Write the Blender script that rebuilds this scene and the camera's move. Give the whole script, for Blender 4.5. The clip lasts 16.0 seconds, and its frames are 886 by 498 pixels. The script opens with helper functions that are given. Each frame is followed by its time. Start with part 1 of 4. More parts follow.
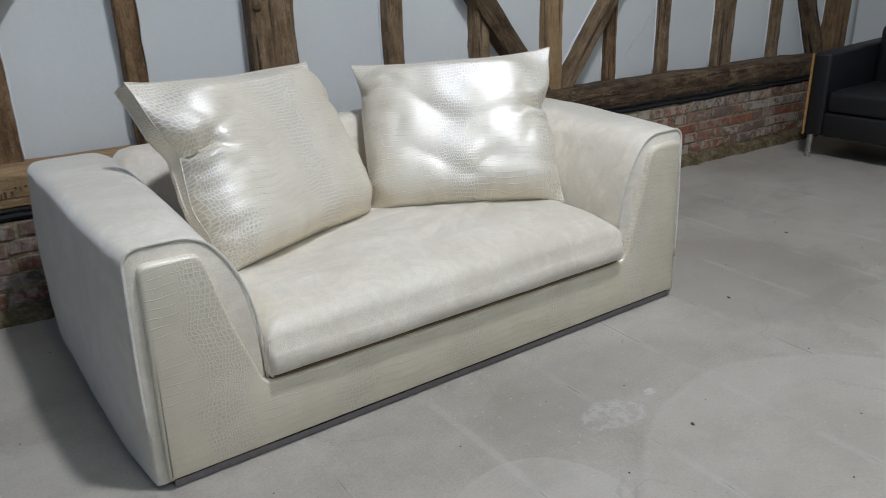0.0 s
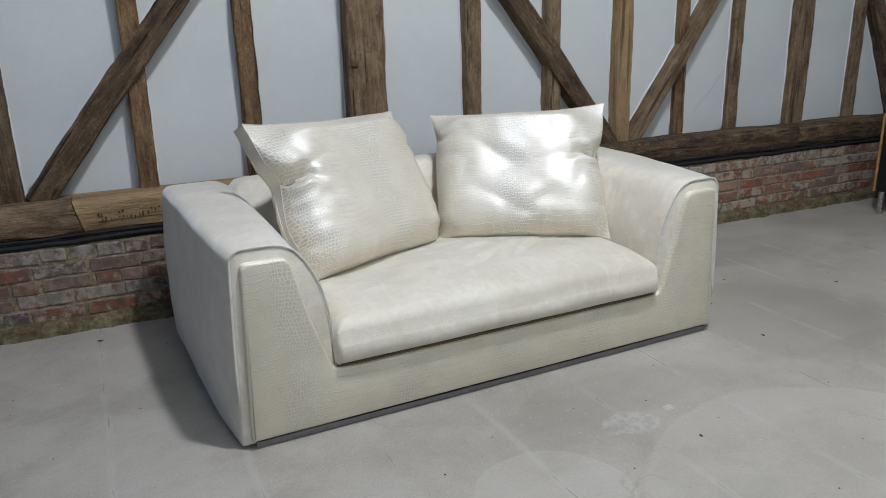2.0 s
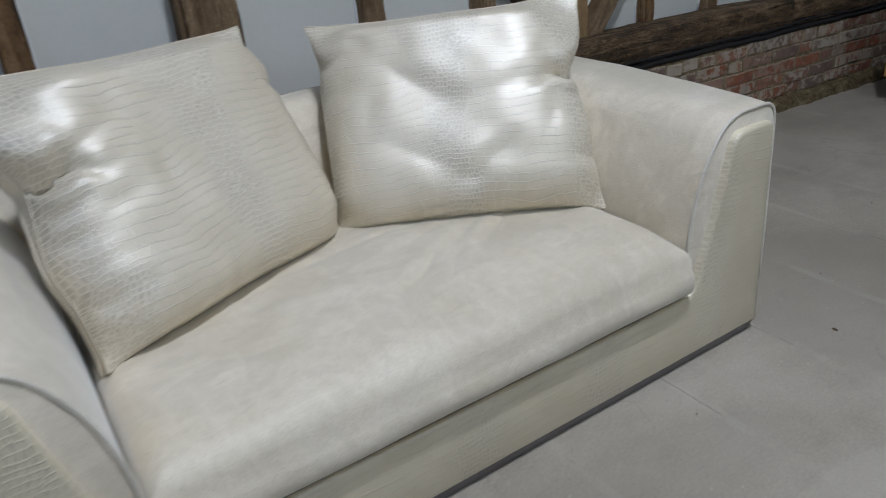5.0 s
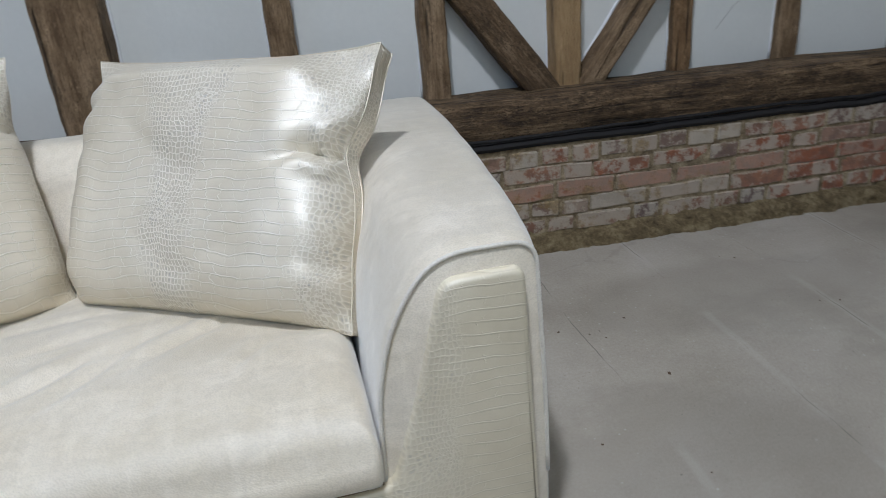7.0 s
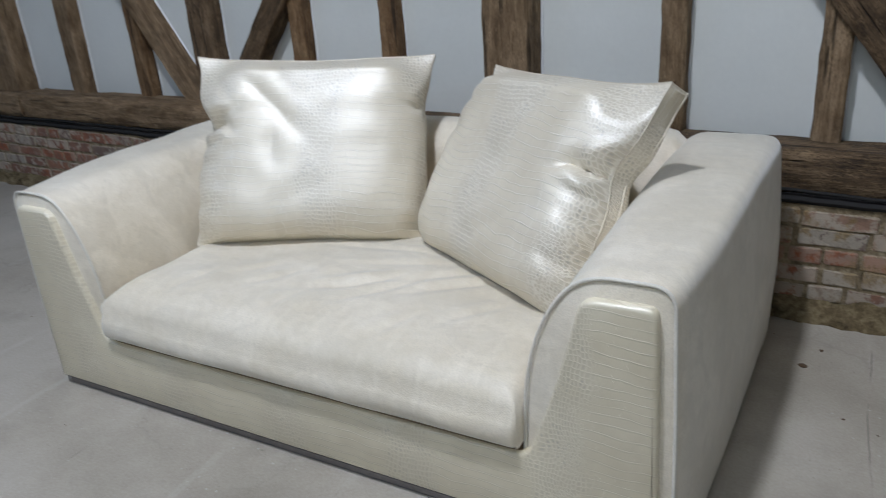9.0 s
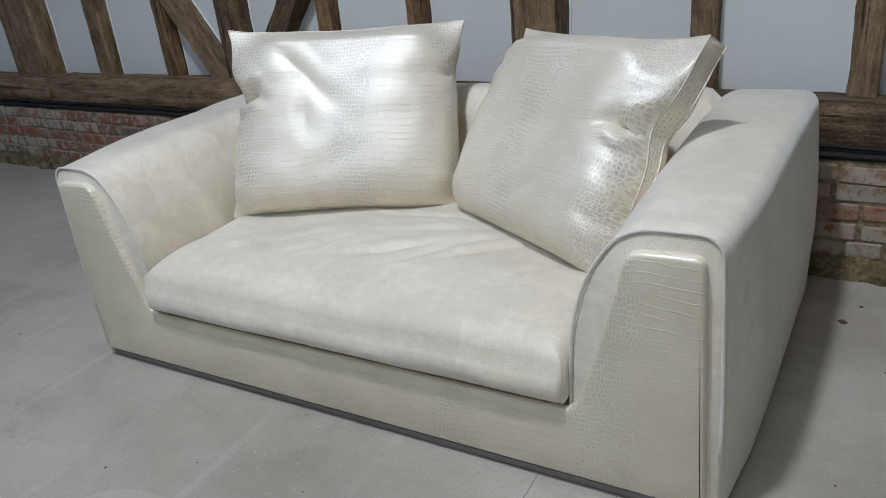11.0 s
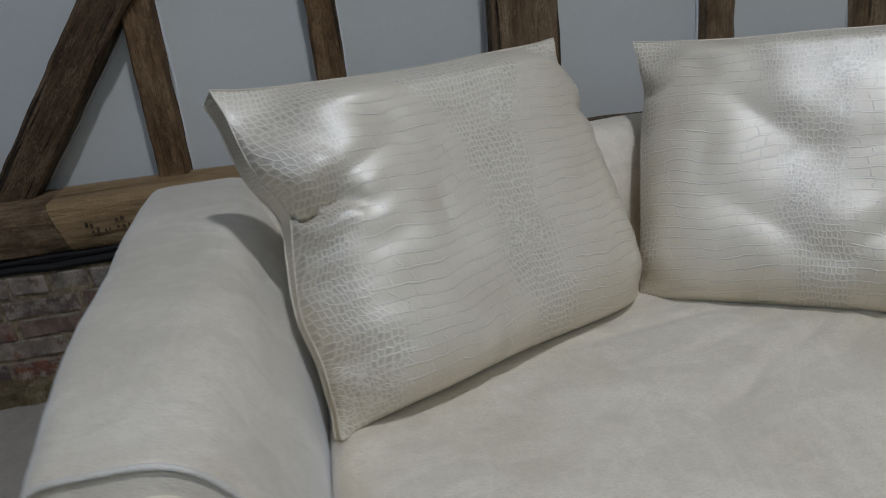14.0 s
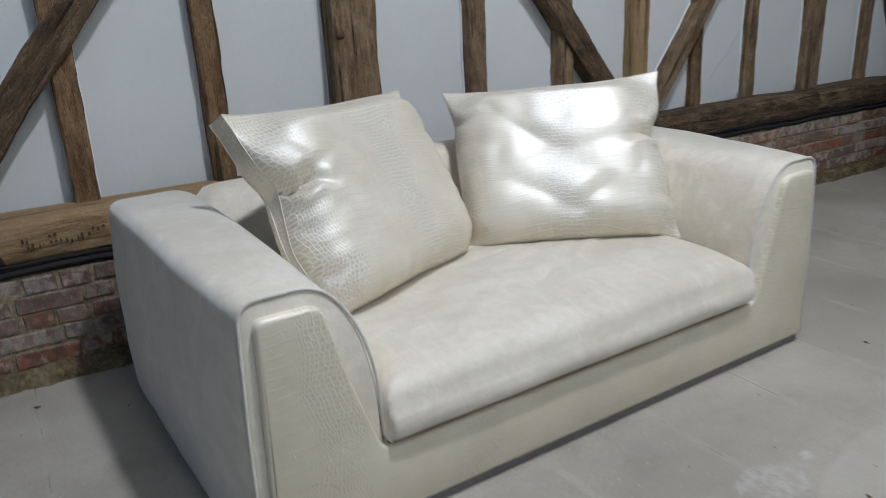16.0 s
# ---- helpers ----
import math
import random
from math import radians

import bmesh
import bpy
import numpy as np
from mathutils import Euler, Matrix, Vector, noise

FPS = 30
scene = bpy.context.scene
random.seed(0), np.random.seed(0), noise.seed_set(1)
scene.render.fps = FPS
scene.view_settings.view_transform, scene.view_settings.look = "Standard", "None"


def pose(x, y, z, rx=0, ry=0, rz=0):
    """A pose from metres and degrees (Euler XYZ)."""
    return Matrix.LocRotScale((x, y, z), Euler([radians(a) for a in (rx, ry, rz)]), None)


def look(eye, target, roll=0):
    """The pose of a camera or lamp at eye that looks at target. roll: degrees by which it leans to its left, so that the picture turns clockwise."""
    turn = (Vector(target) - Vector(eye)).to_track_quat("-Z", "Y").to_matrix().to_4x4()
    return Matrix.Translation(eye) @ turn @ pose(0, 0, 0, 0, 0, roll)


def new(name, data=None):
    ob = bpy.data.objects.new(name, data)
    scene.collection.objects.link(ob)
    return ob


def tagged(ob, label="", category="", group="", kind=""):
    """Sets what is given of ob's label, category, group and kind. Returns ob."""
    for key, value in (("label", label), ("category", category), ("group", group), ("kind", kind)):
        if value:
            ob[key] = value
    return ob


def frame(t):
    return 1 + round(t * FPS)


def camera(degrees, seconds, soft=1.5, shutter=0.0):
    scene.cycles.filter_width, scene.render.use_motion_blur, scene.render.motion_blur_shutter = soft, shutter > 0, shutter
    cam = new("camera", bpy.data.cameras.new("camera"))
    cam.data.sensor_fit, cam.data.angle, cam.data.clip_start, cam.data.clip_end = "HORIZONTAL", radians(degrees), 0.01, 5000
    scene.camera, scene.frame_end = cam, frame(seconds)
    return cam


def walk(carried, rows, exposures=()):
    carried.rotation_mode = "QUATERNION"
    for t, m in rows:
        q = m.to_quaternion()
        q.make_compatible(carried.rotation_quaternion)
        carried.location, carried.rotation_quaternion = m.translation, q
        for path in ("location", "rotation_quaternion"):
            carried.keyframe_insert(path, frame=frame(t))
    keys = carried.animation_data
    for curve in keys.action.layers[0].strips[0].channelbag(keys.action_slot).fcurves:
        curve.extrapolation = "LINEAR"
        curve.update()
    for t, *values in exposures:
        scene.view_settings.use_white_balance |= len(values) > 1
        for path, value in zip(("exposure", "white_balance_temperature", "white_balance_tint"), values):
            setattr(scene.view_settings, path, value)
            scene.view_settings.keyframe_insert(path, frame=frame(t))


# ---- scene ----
cam = camera(62.5, 16.0, soft=0.65, shutter=0.4)
PATH = [
    (0, (0.157, 0.064, 1.269), (1.18, 1.62, 0.539), -2.1),
    (0.5, (0.118, -0.117, 1.307), (1.079, 1.492, 0.61), -0.9),
    (1, (0.12, -0.3, 1.32), (1.024, 1.358, 0.66), -0.6),
    (1.5, (0.103, -0.373, 1.325), (0.961, 1.321, 0.697), -1.0),
    (2, (0.088, -0.37, 1.311), (0.905, 1.356, 0.717), -1.8),
    (2.5, (0.086, -0.337, 1.312), (0.856, 1.408, 0.711), -2.5),
    (3, (0.081, -0.197, 1.29), (0.854, 1.541, 0.67), -2.7),
    (3.5, (0.099, 0.073, 1.245), (0.958, 1.742, 0.555), -2.4),
    (4, (0.206, 0.333, 1.217), (1.108, 1.942, 0.445), -3.0),
    (4.5, (0.421, 0.54, 1.204), (1.339, 2.113, 0.377), -4.0),
    (5, (0.67, 0.716, 1.22), (1.612, 2.245, 0.341), -5.1),
    (5.2, (0.805, 0.746, 1.194), (1.75, 2.273, 0.314), -5.9),
    (7.3, (2.142, 0.712, 1.197), (2.327, 2.51, 0.341), -3.6),
    (7.5, (2.259, 0.705, 1.198), (2.286, 2.506, 0.328), -3.3),
    (8, (2.511, 0.676, 1.219), (2.116, 2.442, 0.366), -2.5),
    (8.5, (2.583, 0.609, 1.249), (1.844, 2.267, 0.408), -2.4),
    (9, (2.584, 0.561, 1.286), (1.674, 2.162, 0.506), -4.3),
    (9.2, (2.587, 0.544, 1.296), (1.629, 2.13, 0.542), -5.0),
    (11.3, (2.529, 0.509, 1.238), (1.59, 2.064, 0.4), -6.8),
    (11.5, (2.46, 0.547, 1.228), (1.617, 2.153, 0.385), -6.4),
    (12, (2.154, 0.67, 1.211), (1.662, 2.419, 0.374), -5.3),
    (12.5, (1.805, 0.792, 1.167), (1.489, 2.575, 0.318), -5.1),
    (13, (1.493, 0.938, 1.163), (1.216, 2.729, 0.317), -6.2),
    (13.5, (1.142, 0.997, 1.162), (1.105, 2.822, 0.344), -6.1),
    (14, (0.807, 1.088, 1.174), (1.042, 2.913, 0.39), -6.6),
    (14.5, (0.515, 1.03, 1.2), (1.038, 2.835, 0.515), -7.1),
    (15, (0.312, 0.911, 1.229), (1.11, 2.636, 0.605), -6.8),
    (15.5, (0.148, 0.745, 1.233), (1.073, 2.403, 0.604), -5.5),
    (16, (0.061, 0.395, 1.243), (1.032, 2.017, 0.589), -3.3),
]
EXPOSURES = [(0.0, -0.32, 6480, 11), (1.0, -0.22, 6480, 11), (2.5, -0.2, 6440, 11), (4.0, -0.3, 6330, 11), (4.5, -0.44, 6360, 11), (5.0, -0.68, 6420, 11), (7.5, -0.26, 6340, 11), (8.5, -0.33, 6320, 11), (9.0, -0.33, 6340, 11), (11.5, -0.4, 6320, 11), (12.0, -0.47, 6310, 11), (12.5, -0.7, 6210, 11), (13.0, -0.95, 6300, 11), (13.5, -1.12, 6360, 11), (14.0, -1.17, 6470, 11), (14.5, -1.02, 6470, 11), (15.0, -0.7, 6450, 11), (15.5, -0.52, 6370, 11), (16.0, -0.34, 6430, 11)]
walk(cam, [(t, look(eye, target, roll)) for t, eye, target, roll in PATH], EXPOSURES)

# ---- light ----
world = bpy.data.worlds.new("world")
scene.world = world
world.use_nodes = True
sky = world.node_tree.nodes.new("ShaderNodeTexSky")
sky.sky_type, sky.sun_disc, sky.sun_elevation, sky.sun_rotation = "NISHITA", False, radians(40), radians(200)
world.node_tree.links.new(sky.outputs[0], world.node_tree.nodes["Background"].inputs[0])
world.node_tree.nodes["Background"].inputs[1].default_value = 0.08

WALL_TURN = -2.5
WALL = pose(0, 3.41, 0, 0, 0, WALL_TURN)
ROOM_TOP = 4.8
# the first follows from the sofa's shadows, the rest are unseen fill lamps
LAMPS = [(1.55, 0.75, 176), (0.75, -0.55, 11), (2.35, -0.55, 9), (4.7, -0.6, 1.0)]
# unseen panel, added to broaden the cushions' sheen and fill the front
PANEL = (1.62, -2.35, 1.55, 2.9, 46)


def lamp(x, y, watts):
    data = bpy.data.lights.new("ceiling_light", "AREA")
    data.shape, data.size, data.energy, data.color = "DISK", 0.28, watts, (0.828, 0.890, 1.0)
    ob = new("ceiling_lamp", data)
    ob.matrix_world = pose(x, y, ROOM_TOP - 0.22)


for lx, ly, watts in LAMPS:
    lamp(lx, ly, watts)
sheen_panel = bpy.data.lights.new("sheen_panel", "AREA")
sheen_panel.shape, sheen_panel.size, sheen_panel.size_y = "RECTANGLE", PANEL[2], PANEL[3]
sheen_panel.energy, sheen_panel.color = PANEL[4], (0.70, 0.845, 1.0)
new("sheen_panel_lamp", sheen_panel).matrix_world = pose(PANEL[0], PANEL[1], ROOM_TOP - 0.12)
# assumed high opening, out of view, added to brighten south-facing fronts
south_light = bpy.data.lights.new("south_day_fill", "AREA")
south_light.shape, south_light.size, south_light.size_y = "RECTANGLE", 2.2, 0.9
south_light.energy, south_light.color = 48, (0.58, 0.79, 1.0)
new("south_day_fill", south_light).matrix_world = look((1.5, -5.16, 3.5), (1.5, 0.0, 2.0))
# unseen roof window, assumed from a bluish reflection on the right cushion
roof_light = bpy.data.lights.new("roof_daylight", "AREA")
roof_light.shape, roof_light.size, roof_light.size_y = "RECTANGLE", 1.3, 0.9
roof_light.energy, roof_light.color = 46, (0.30, 0.55, 1.0)
new("roof_daylight", roof_light).matrix_world = pose(-2.5, -0.6, ROOM_TOP + 0.06)



# ---- materials ----
class Nodes:
    """A small hand for node materials."""

    def __init__(self, name):
        self.mat = bpy.data.materials.new(name)
        self.mat.use_nodes = True
        self.tree = self.mat.node_tree
        self.bsdf = self.tree.nodes["Principled BSDF"]

    def put(self, where, value):
        if isinstance(value, bpy.types.NodeSocket):
            self.tree.links.new(value, where)
        else:
            where.default_value = value

    def set(self, **values):
        for key, value in values.items():
            self.put(self.bsdf.inputs[key.replace("_", " ")], value)

    def coord(self, kind="Object", scale=(1, 1, 1), shift=None):
        tex = self.tree.nodes.new("ShaderNodeTexCoord")
        m = self.tree.nodes.new("ShaderNodeMapping")
        self.tree.links.new(tex.outputs[kind], m.inputs[0])
        m.inputs["Scale"].default_value = scale
        if shift is not None:
            self.put(m.inputs["Location"], shift)
        return m.outputs[0]

    def math(self, op, a, b=0.0, c=0.0):
        n = self.tree.nodes.new("ShaderNodeMath")
        n.operation = op
        for where, value in zip(n.inputs, (a, b, c)):
            self.put(where, value)
        return n.outputs[0]

    def noise(self, vector, scale, detail=4.0, rough=0.55, distort=0.0):
        n = self.tree.nodes.new("ShaderNodeTexNoise")
        self.put(n.inputs["Vector"], vector)
        n.inputs["Scale"].default_value, n.inputs["Detail"].default_value = scale, detail
        n.inputs["Roughness"].default_value, n.inputs["Distortion"].default_value = rough, distort
        return n.outputs["Fac"]

    def voronoi(self, vector, scale, feature="DISTANCE_TO_EDGE", randomness=1.0):
        n = self.tree.nodes.new("ShaderNodeTexVoronoi")
        n.feature = feature
        self.put(n.inputs["Vector"], vector)
        n.inputs["Scale"].default_value, n.inputs["Randomness"].default_value = scale, randomness
        return n.outputs["Distance"]

    def step(self, value, low, high, to=(0.0, 1.0)):
        n = self.tree.nodes.new("ShaderNodeMapRange")
        n.interpolation_type = "SMOOTHSTEP"
        for where, v in zip(n.inputs, (value, low, high, to[0], to[1])):
            self.put(where, v)
        return n.outputs[0]

    def mix(self, fac, a, b):
        n = self.tree.nodes.new("ShaderNodeMix")
        n.data_type = "RGBA"
        ins = [i for i in n.inputs if i.type == "RGBA"]
        self.put(n.inputs[0], fac)
        for where, v in zip(ins, (a, b)):
            self.put(where, (*v, 1.0) if isinstance(v, tuple) else v)
        return [o for o in n.outputs if o.type == "RGBA"][0]

    def ramp(self, value, stops):
        n = self.tree.nodes.new("ShaderNodeValToRGB")
        self.put(n.inputs[0], value)
        el = n.color_ramp.elements
        while len(el) < len(stops):
            el.new(0.5)
        for e, (at, colour) in zip(el, stops):
            e.position, e.color = at, (*colour, 1.0)
        return n.outputs[0]

    def random(self):
        return self.tree.nodes.new("ShaderNodeObjectInfo").outputs["Random"]

    def split(self, vector):
        n = self.tree.nodes.new("ShaderNodeSeparateXYZ")
        self.put(n.inputs[0], vector)
        return n.outputs

    def join(self, x, y, z=0.0):
        n = self.tree.nodes.new("ShaderNodeCombineXYZ")
        for where, v in zip(n.inputs, (x, y, z)):
            self.put(where, v)
        return n.outputs[0]

    def bump(self, height, distance, strength=1.0):
        n = self.tree.nodes.new("ShaderNodeBump")
        n.inputs["Strength"].default_value, n.inputs["Distance"].default_value = strength, distance
        self.put(n.inputs["Height"], height)
        self.tree.links.new(n.outputs[0], self.bsdf.inputs["Normal"])


def crocodile_leather(name, deep, cuts=(0.30, 0.52), rows=42.0, gloss=(0.40, 0.47), wave=0.85, cream=1.0, bow=1.3, pale=0.62, dirt_and_shade=0.24):
    m = Nodes(name)
    uv = m.coord("UV")
    wob = m.noise(uv, 5.0, 2.0)
    wob2 = m.noise(m.coord("UV", shift=(7.3, 2.1, 0)), 5.0, 1.5)
    x, y, _ = m.split(uv)
    xs = m.math("ADD", x, m.math("MULTIPLY", m.math("SUBTRACT", wob, 0.5), 0.10))
    ys = m.math("ADD", y, m.math("MULTIPLY", m.math("SUBTRACT", wob2, 0.5), 0.050))

    def scaled(a, b):
        return m.join(m.math("MULTIPLY", xs, a), m.math("MULTIPLY", ys, b))

    def to_line(value):
        """Distance to the nearest whole number."""
        return m.math("SUBTRACT", 0.5, m.math("ABSOLUTE", m.math("SUBTRACT", m.math("FRACT", value), 0.5)))
    # bands of small scales run down the hide, rows of wide plates lie between them
    away = to_line(m.math("MULTIPLY", xs, 2.56))
    ragged = m.math("ADD", away, m.math("MULTIPLY", m.math("SUBTRACT", m.noise(uv, 13.0, 4.0), 0.5), 0.26))
    # the band spreads out towards the neck of the hide
    ragged = m.math("SUBTRACT", ragged, m.step(y, 2.04, 2.34, (0.0, 0.20)))
    band = m.step(ragged, 0.225, 0.105)
    # plates: rows that bow away from the band, each cut at its own places
    row_at = m.math("ADD", m.math("MULTIPLY", ys, rows), m.math("ADD", m.math("MULTIPLY", away, bow), m.math("MULTIPLY", m.noise(scaled(13.0, 20.0), 1.0, 2.0), wave)))
    row_line = m.math("DIVIDE", to_line(row_at), rows)
    white = m.tree.nodes.new("ShaderNodeTexWhiteNoise")
    white.noise_dimensions = "1D"
    m.put(white.inputs["W"], m.math("FLOOR", row_at))
    col_at = m.math("ADD", m.math("MULTIPLY", xs, 29.0), m.math("ADD", m.math("MULTIPLY", white.outputs["Value"], 5.0), m.math("MULTIPLY", m.noise(scaled(30.0, 60.0), 1.0, 2.0), 0.8)))
    col_line = m.math("DIVIDE", to_line(col_at), 29.0)
    # near the bands the rows are cut into short plates, further off they run on
    cut = m.math("MULTIPLY", m.step(m.noise(scaled(24.0, 44.0), 1.0, 1.0), *cuts), m.step(away, 0.44, 0.28, (0.35, 1.0)))
    # pale raised creases part the plates; some run out into the smooth hide
    worn_row = m.step(m.noise(scaled(11.0, 46.0), 1.0, 2.0), 0.32, 0.50, (0.40, 1.0))
    g_row = m.math("MULTIPLY", m.step(row_line, 0.0018, 0.0003), worn_row)
    g_col = m.math("MULTIPLY", m.step(col_line, 0.0016, 0.0003), m.math("MULTIPLY", cut, 0.8))
    g_wide = m.math("MAXIMUM", g_row, g_col)
    dome = m.math("MULTIPLY", m.step(row_line, 0.0, 0.0085), m.step(col_line, 0.0, 0.012, (0.6, 1.0)))
    # two sizes of scale, drawn out along the band
    cell = m.join(m.math("MULTIPLY", xs, 108.0), m.math("MULTIPLY", ys, 76.0))
    cell_f = scaled(150.0, 118.0)
    fine_zone = m.step(m.noise(uv, 6.5, 2.0), 0.50, 0.58)
    small = m.math("ADD", m.math("MULTIPLY", m.voronoi(cell, 1.0, randomness=0.40), m.math("SUBTRACT", 1.0, fine_zone)), m.math("MULTIPLY", m.voronoi(cell_f, 1.0, randomness=0.55), fine_zone))
    g_small = m.step(small, 0.21, 0.0)
    fade = m.step(m.noise(uv, 11.0, 3.0), 0.30, 0.52, (0.55, 1.0))
    flat = m.math("SUBTRACT", 1.0, band)
    ridge = m.math("MULTIPLY", m.math("ADD", m.math("MULTIPLY", g_wide, flat), m.math("MULTIPLY", g_small, band)), fade)
    grain = m.noise(uv, 320.0, 3.0, 0.6)
    pits = m.step(m.voronoi(cell, 1.0, "F1", 0.5), 0.14, 0.36)
    some = m.step(m.noise(uv, 15.0, 3.0), 0.42, 0.58)
    domes = m.math("ADD", m.math("MULTIPLY", m.math("MULTIPLY", dome, flat), 0.14), m.math("MULTIPLY", m.math("MULTIPLY", m.step(small, 0.0, 0.45), band), 0.12))
    height = m.math("ADD", ridge, m.math("ADD", m.math("MULTIPLY", grain, 0.14), domes))
    tone = m.noise(uv, 7.0, 5.0)
    colour = m.ramp(m.math("ADD", m.math("MULTIPLY", tone, 0.8), m.math("MULTIPLY", grain, 0.2)), [(0.34, (0.662, 0.586, 0.445 * cream)), (0.66, (0.780, 0.706, 0.566 * cream))])
    # the floor of each scale is a little darker, its rim pale
    colour = m.mix(m.math("MULTIPLY", m.math("SUBTRACT", 1.0, g_small), m.math("MULTIPLY", band, 0.30 * deep)), colour, (0.47, 0.41, 0.31))
    colour = m.mix(m.math("MULTIPLY", ridge, pale), colour, (0.910, 0.865, 0.765))
    # a thin dark line beside the creases paints in their shade
    under = m.math("MULTIPLY", m.step(m.math("ABSOLUTE", m.math("SUBTRACT", row_line, 0.0024)), 0.0009, 0.0002), m.math("MULTIPLY", flat, worn_row))
    colour = m.mix(m.math("MULTIPLY", under, dirt_and_shade), colour, (0.36, 0.30, 0.20))
    # rubbed greyish hollows in some of the scales
    worn = m.math("MULTIPLY", m.math("SUBTRACT", 1.0, pits), m.math("MULTIPLY", some, m.step(band, 0.0, 1.0, (0.06, 0.9))))
    colour = m.mix(m.math("MULTIPLY", worn, 0.62 * deep), colour, (0.38, 0.35, 0.30))
    m.set(Base_Color=colour, Roughness=m.step(tone, 0.2, 0.8, (0.50, 0.58)), Metallic=0.10, Specular_IOR_Level=0.9, Coat_Weight=0.62, Coat_Roughness=m.step(tone, 0.25, 0.75, gloss), Coat_IOR=2.1)
    m.bump(height, 0.0012 * deep, 1.0)
    return m.mat


def nubuck_leather(name="pearl_nubuck_leather", base=((0.702, 0.620, 0.478), (0.840, 0.762, 0.632)), rough=(0.46, 0.62), pearl=0.16):
    m = Nodes(name)
    v = m.coord()
    tone = m.noise(v, 4.5, 6.0, 0.62)
    small = m.noise(v, 38.0, 4.0, 0.6)
    grain = m.noise(v, 420.0, 3.0, 0.6)
    pebble = m.voronoi(v, 300.0, "F1")
    brushed = m.noise(m.coord(scale=(0.35, 1.6, 1.0)), 26.0, 4.0, 0.6)
    mixed = m.math("ADD", m.math("MULTIPLY", tone, 0.62), m.math("ADD", m.math("MULTIPLY", small, 0.30), m.math("MULTIPLY", brushed, 0.08)))
    colour = m.ramp(mixed, [(0.40, base[0]), (0.62, base[1])])
    # the nap lies one way or the other where hands have brushed it
    nap = m.step(m.noise(m.coord(scale=(1.0, 1.9, 1.6)), 4.6, 6.0, 0.6, 0.9), 0.46, 0.56)
    colour = m.mix(m.math("MULTIPLY", nap, 0.30), colour, tuple(c * 0.80 for c in base[0]))
    # paler strokes where the nap was last brushed up
    stroke = m.step(m.noise(m.coord(scale=(5.5, 1.2, 1.2), shift=(4.0, 1.0, 2.0)), 3.4, 5.0, 0.65, 0.6), 0.54, 0.66)
    colour = m.mix(m.math("MULTIPLY", stroke, 0.22), colour, tuple(min(0.92, c * 1.10) for c in base[1]))
    colour = m.mix(m.math("MULTIPLY", m.step(pebble, 0.42, 0.75), 0.22), colour, tuple(c * 0.62 for c in base[0]))
    m.set(Base_Color=colour, Roughness=m.step(tone, 0.35, 0.7, rough), Specular_IOR_Level=0.55, Sheen_Weight=0.50, Sheen_Tint=(0.86, 0.93, 1.0, 1.0), Sheen_Roughness=0.5, Coat_Weight=pearl, Coat_Roughness=m.step(small, 0.35, 0.65, (0.50, 0.62)), Coat_IOR=1.9)
    m.bump(m.math("ADD", m.math("MULTIPLY", grain, 0.5), m.math("ADD", pebble, m.math("MULTIPLY", small, 1.6))), 0.0009, 0.6)
    return m.mat


